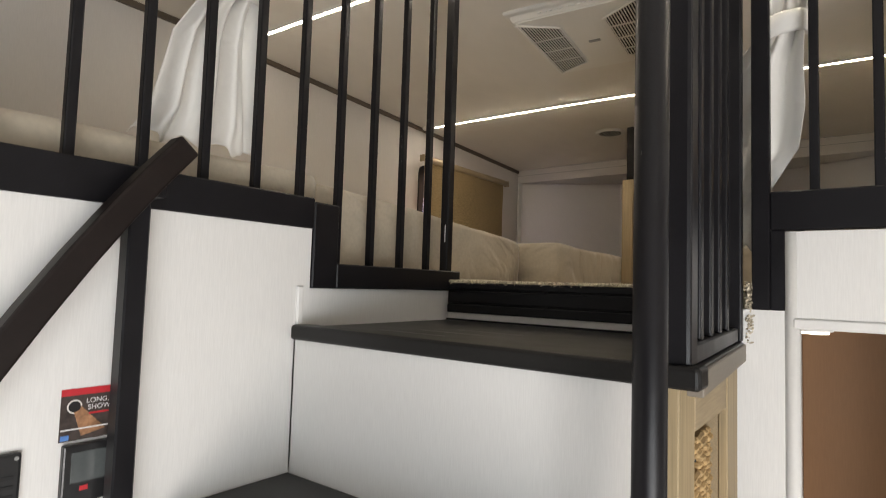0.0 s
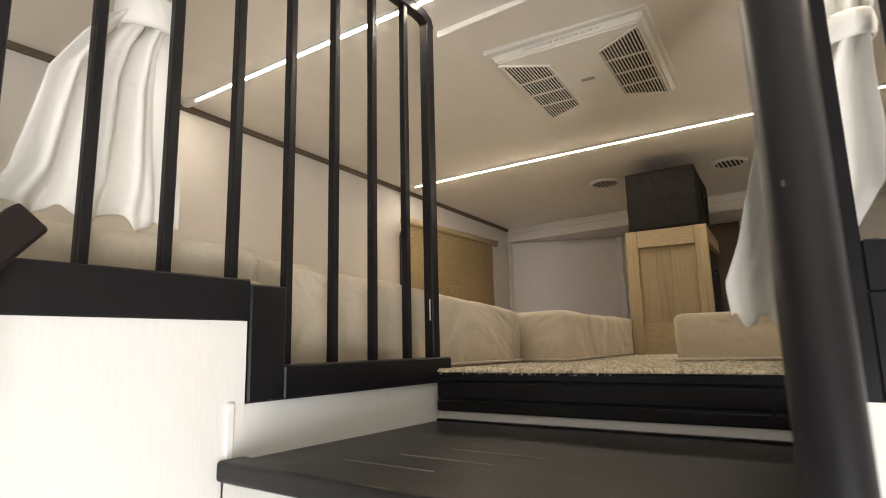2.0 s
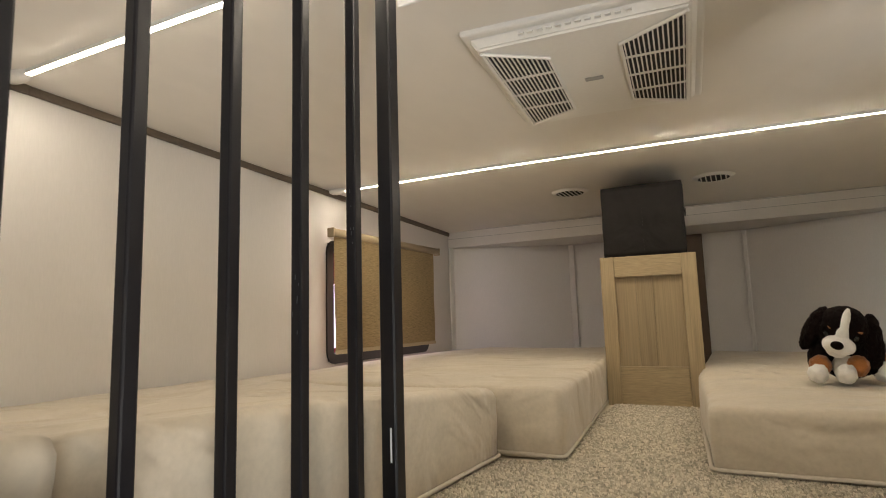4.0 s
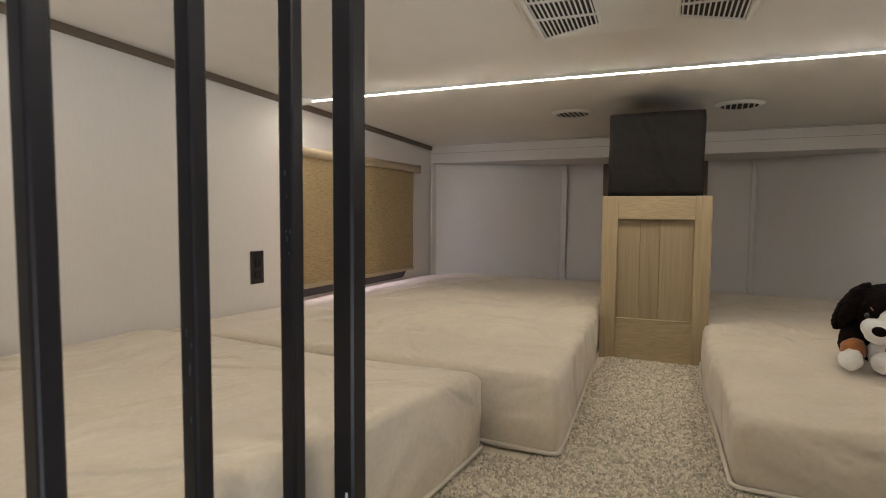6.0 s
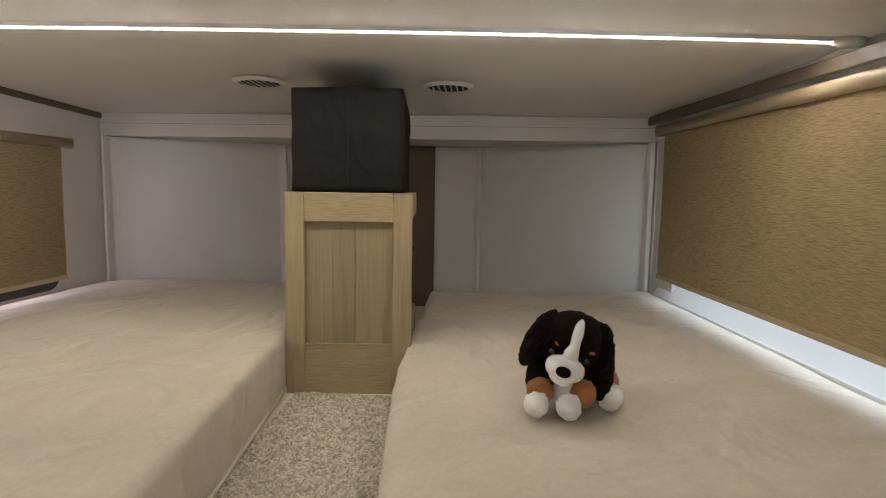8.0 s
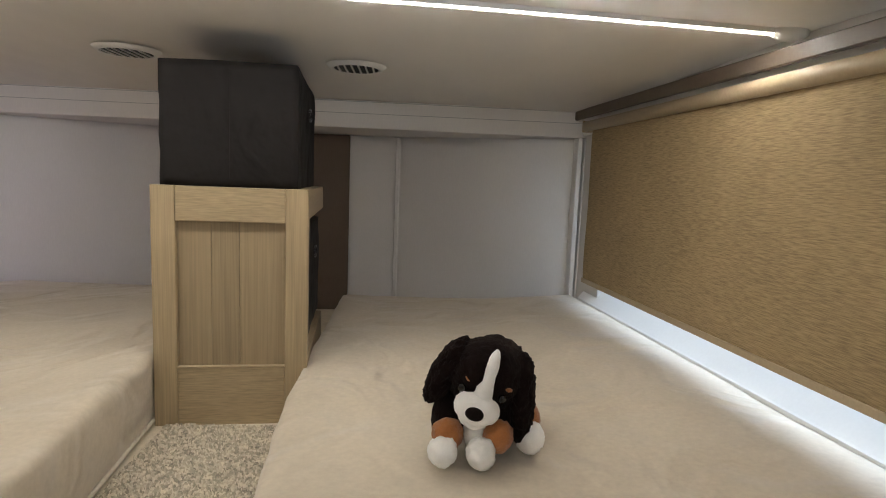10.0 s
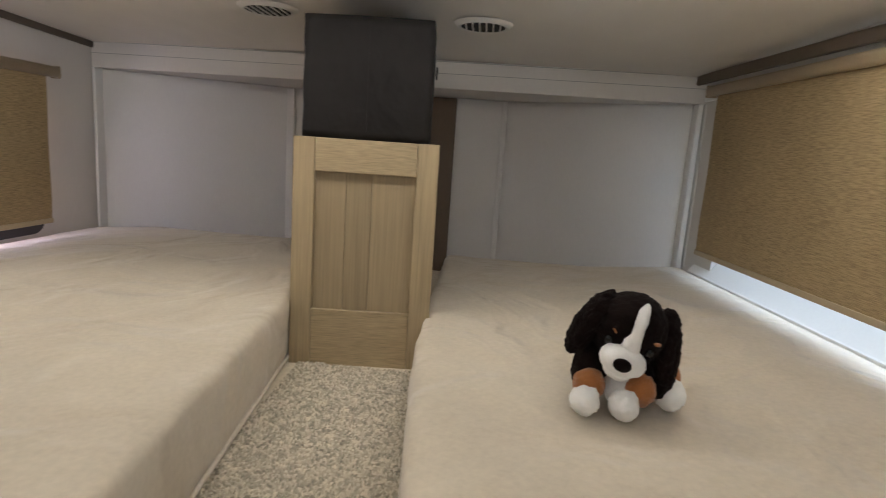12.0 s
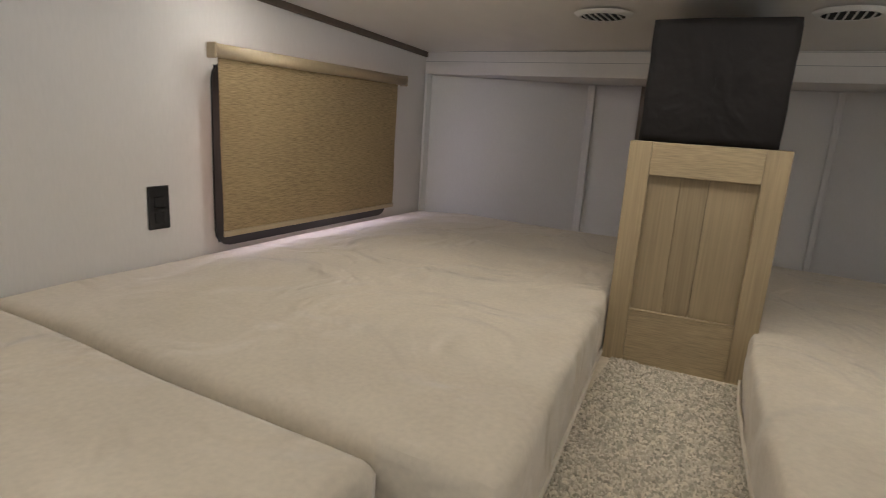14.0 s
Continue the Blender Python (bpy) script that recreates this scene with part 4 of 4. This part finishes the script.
blob(0.088, 0.044, 0.046, 0.024, 0.028, 0.026, T_)
blob(0.088, 0.016, 0.026, 0.026, 0.03, 0.026, W_)
for x in (-0.036, 0.032):
    head(x, -0.050, -0.006, 0.0068, 0.005, 0.0075, G_, fuzz=0, sub=2)
    head(x + 0.006, -0.046, 0.010, 0.0055, 0.005, 0.0028, T_, (0, 30 if x < 0 else -10, 0), fuzz=0.001, sub=3)
solo("plush_dog", dog_bm, [FUR_D, FUR_W, FUR_T, GLOSS], "dark brown, white and rust plush dog lying on a mattress", "plush toy")

# ---- curtains ----


def curtain(profile, along, label, folds, phase=0.0):
    """Cloth hung in folds. profile: rows of height, middle, half width, fold depth, offset across."""
    bm = bmesh.new()
    heights = np.linspace(profile[0][0], profile[-1][0], 46)
    cols = list(zip(*profile))
    rows = []
    for z in heights:
        mid, half, deep, off = (np.interp(-z, [-h for h in cols[0]], cols[k]) for k in (1, 2, 3, 4))
        row = []
        for i in range(73):
            s = i / 36 - 1
            w = deep * (math.sin(folds * s * math.pi + phase + 1.4 * z) + 0.5 * math.sin(folds * 1.7 * s * math.pi + 2 + phase)) + 0.006 * noise.noise((s * 4, z * 7, phase))
            a, b = mid + half * s, off + w
            row.append(bm.verts.new((b, a, z) if along == "y" else (a, b, z)))
        rows.append(row)
    low = heights[-1]
    for i, v in enumerate(rows[-1]):
        v.co.z += 0.012 * math.sin(i * 0.31 + phase) + 0.01 * noise.noise((i * 0.2, phase, 0))
    for a, b in zip(rows, rows[1:]):
        for k in range(72):
            bm.faces.new((a[k], a[k + 1], b[k + 1], b[k]))
    ob = thing("curtain", (cols[4][-1], cols[1][-1], low) if along == "y" else (cols[1][-1], cols[4][-1], low), label, "curtain", "loft curtains")
    seam = [v.co.copy() for v in rows[-4][1:-1:2]]
    cloth = part("cloth", bm, CURTAIN, ob, smooth=True)
    part("hem_seam", tube(seam, 0.0022, 6), CURTAIN, cloth, "stitched hem seam", smooth=True)
    so = cloth.modifiers.new("thickness", "SOLIDIFY")
    so.thickness = 0.002
    return ob


left_curtain = curtain([(2.74, 0.81, 0.17, 0.012, -0.99), (2.58, 0.805, 0.075, 0.012, -0.99), (2.44, 0.805, 0.05, 0.014, -0.99), (2.377, 0.775, 0.068, 0.018, -0.99), (2.295, 0.755, 0.094, 0.022, -0.99), (2.11, 0.745, 0.124, 0.022, -0.99), (2.052, 0.727, 0.146, 0.018, -0.99)], "y", "white cotton curtain tied back behind the railing", 3.3)
part("tie_back", tube([(-0.99 + 0.03 * math.cos(t), 0.805 + 0.053 * math.sin(t), 2.44 + 0.004 * math.sin(t)) for t in np.linspace(0, math.tau, 24)[:-1]], 0.008, 8, closed=True, flat=4.2), CURTAIN, left_curtain, "white tie-back band", smooth=True)
right_curtain = curtain([(2.74, 0.10, 0.15, 0.014, 1.56), (2.52, 0.05, 0.065, 0.016, 1.56), (2.385, 0.038, 0.038, 0.016, 1.56), (2.29, -0.005, 0.078, 0.014, 1.562), (2.2, -0.024, 0.1, 0.015, 1.566), (2.1, -0.045, 0.108, 0.015, 1.57), (2.02, -0.08, 0.094, 0.014, 1.57), (1.94, -0.118, 0.088, 0.013, 1.575), (1.866, -0.112, 0.088, 0.011, 1.575)], "x", "white cotton curtain tied back beside the landing", 1.9, 1.1)
part("tie_back", tube([(0.038 + 0.043 * math.cos(t), 1.56 + 0.03 * math.sin(t), 2.385 + 0.004 * math.cos(t)) for t in np.linspace(0, math.tau, 24)[:-1]], 0.007, 8, closed=True, flat=3.8), CURTAIN, right_curtain, "white tie-back band", smooth=True)

# ---- carpet tufts ----


def tufts(name, areas, z, pitch, label):
    verts, faces = [], []
    rnd = random.Random(4)
    for x0, x1, y0, y1, skip in areas:
        for i in range(int((x1 - x0) / pitch)):
            for j in range(int((y1 - y0) / pitch)):
                x, y = x0 + (i + rnd.random()) * pitch, y0 + (j + rnd.random()) * pitch
                if skip and skip(x, y):
                    continue
                a, L, w, h = rnd.uniform(0, math.pi), rnd.uniform(0.004, 0.0085), rnd.uniform(0.0018, 0.003), rnd.uniform(0.004, 0.0085)
                c, s, n = math.cos(a), math.sin(a), len(verts)
                for u, v, t in ((-L, 0, 0), (0, -w, 0), (L, 0, 0), (0, w, 0), (-L * 0.4, 0, h), (L * 0.4, 0, h)):
                    verts.append((x + u * c - v * s, y + u * s + v * c, z - 0.004 + t))
                faces += [(n, n + 1, n + 4), (n + 1, n + 5, n + 4), (n + 1, n + 2, n + 5), (n + 2, n + 3, n + 5), (n + 3, n + 4, n + 5), (n + 3, n, n + 4)]
    m = bpy.data.meshes.new(name)
    m.from_pydata(verts, [], faces)
    m.materials.append(CARPET)
    m.polygons.foreach_set("use_smooth", [True] * len(m.polygons))
    return tagged(new(name, m), label, "carpet", "", "stuff")


tufts("carpet_pile", [(-0.96, -0.42, YF - 0.010, 3.09, lambda x, y: x < -0.85 - 0.11 * (y < 2.1) and y > 1.5), (-0.42, 0.40, YF + 0.02, 2.16, None), (-0.98, -0.924, 1.03, YF, None)], ZF, 0.0050, "oatmeal looped carpet pile with flecks")
tufts("carpet_pile", [(-1.0, -0.924, 0.2, 1.04, None)], ZP, 0.0056, "oatmeal looped carpet pile on the platform edge")
tufts("carpet_pile", [(XS, XH, YF - 0.016, YF + 0.03, None)], ZF + 0.006, 0.0048, "thick cut edge of the carpet pile at the landing")
bm = bmesh.new()
rnd = random.Random(8)
for k in range(170):
    z, x = 1.655 + rnd.random() * 0.135, -0.028 + rnd.uniform(-0.006, 0.008)
    one = bmesh.new()
    bmesh.ops.create_icosphere(one, subdivisions=1, radius=0.0045)
    bmesh.ops.transform(one, matrix=pose(x, YF - 0.006 + rnd.uniform(-0.006, 0.004), z, rnd.uniform(0, 90), rnd.uniform(0, 90), 0) @ Matrix.Diagonal((0.6, 0.6, 1.6, 1)), verts=one.verts)
    join(bm, one)
tagged(mesh_ob("carpet_fringe", bm, CARPET), "frayed carpet edge beside the landing", "carpet", "", "stuff")
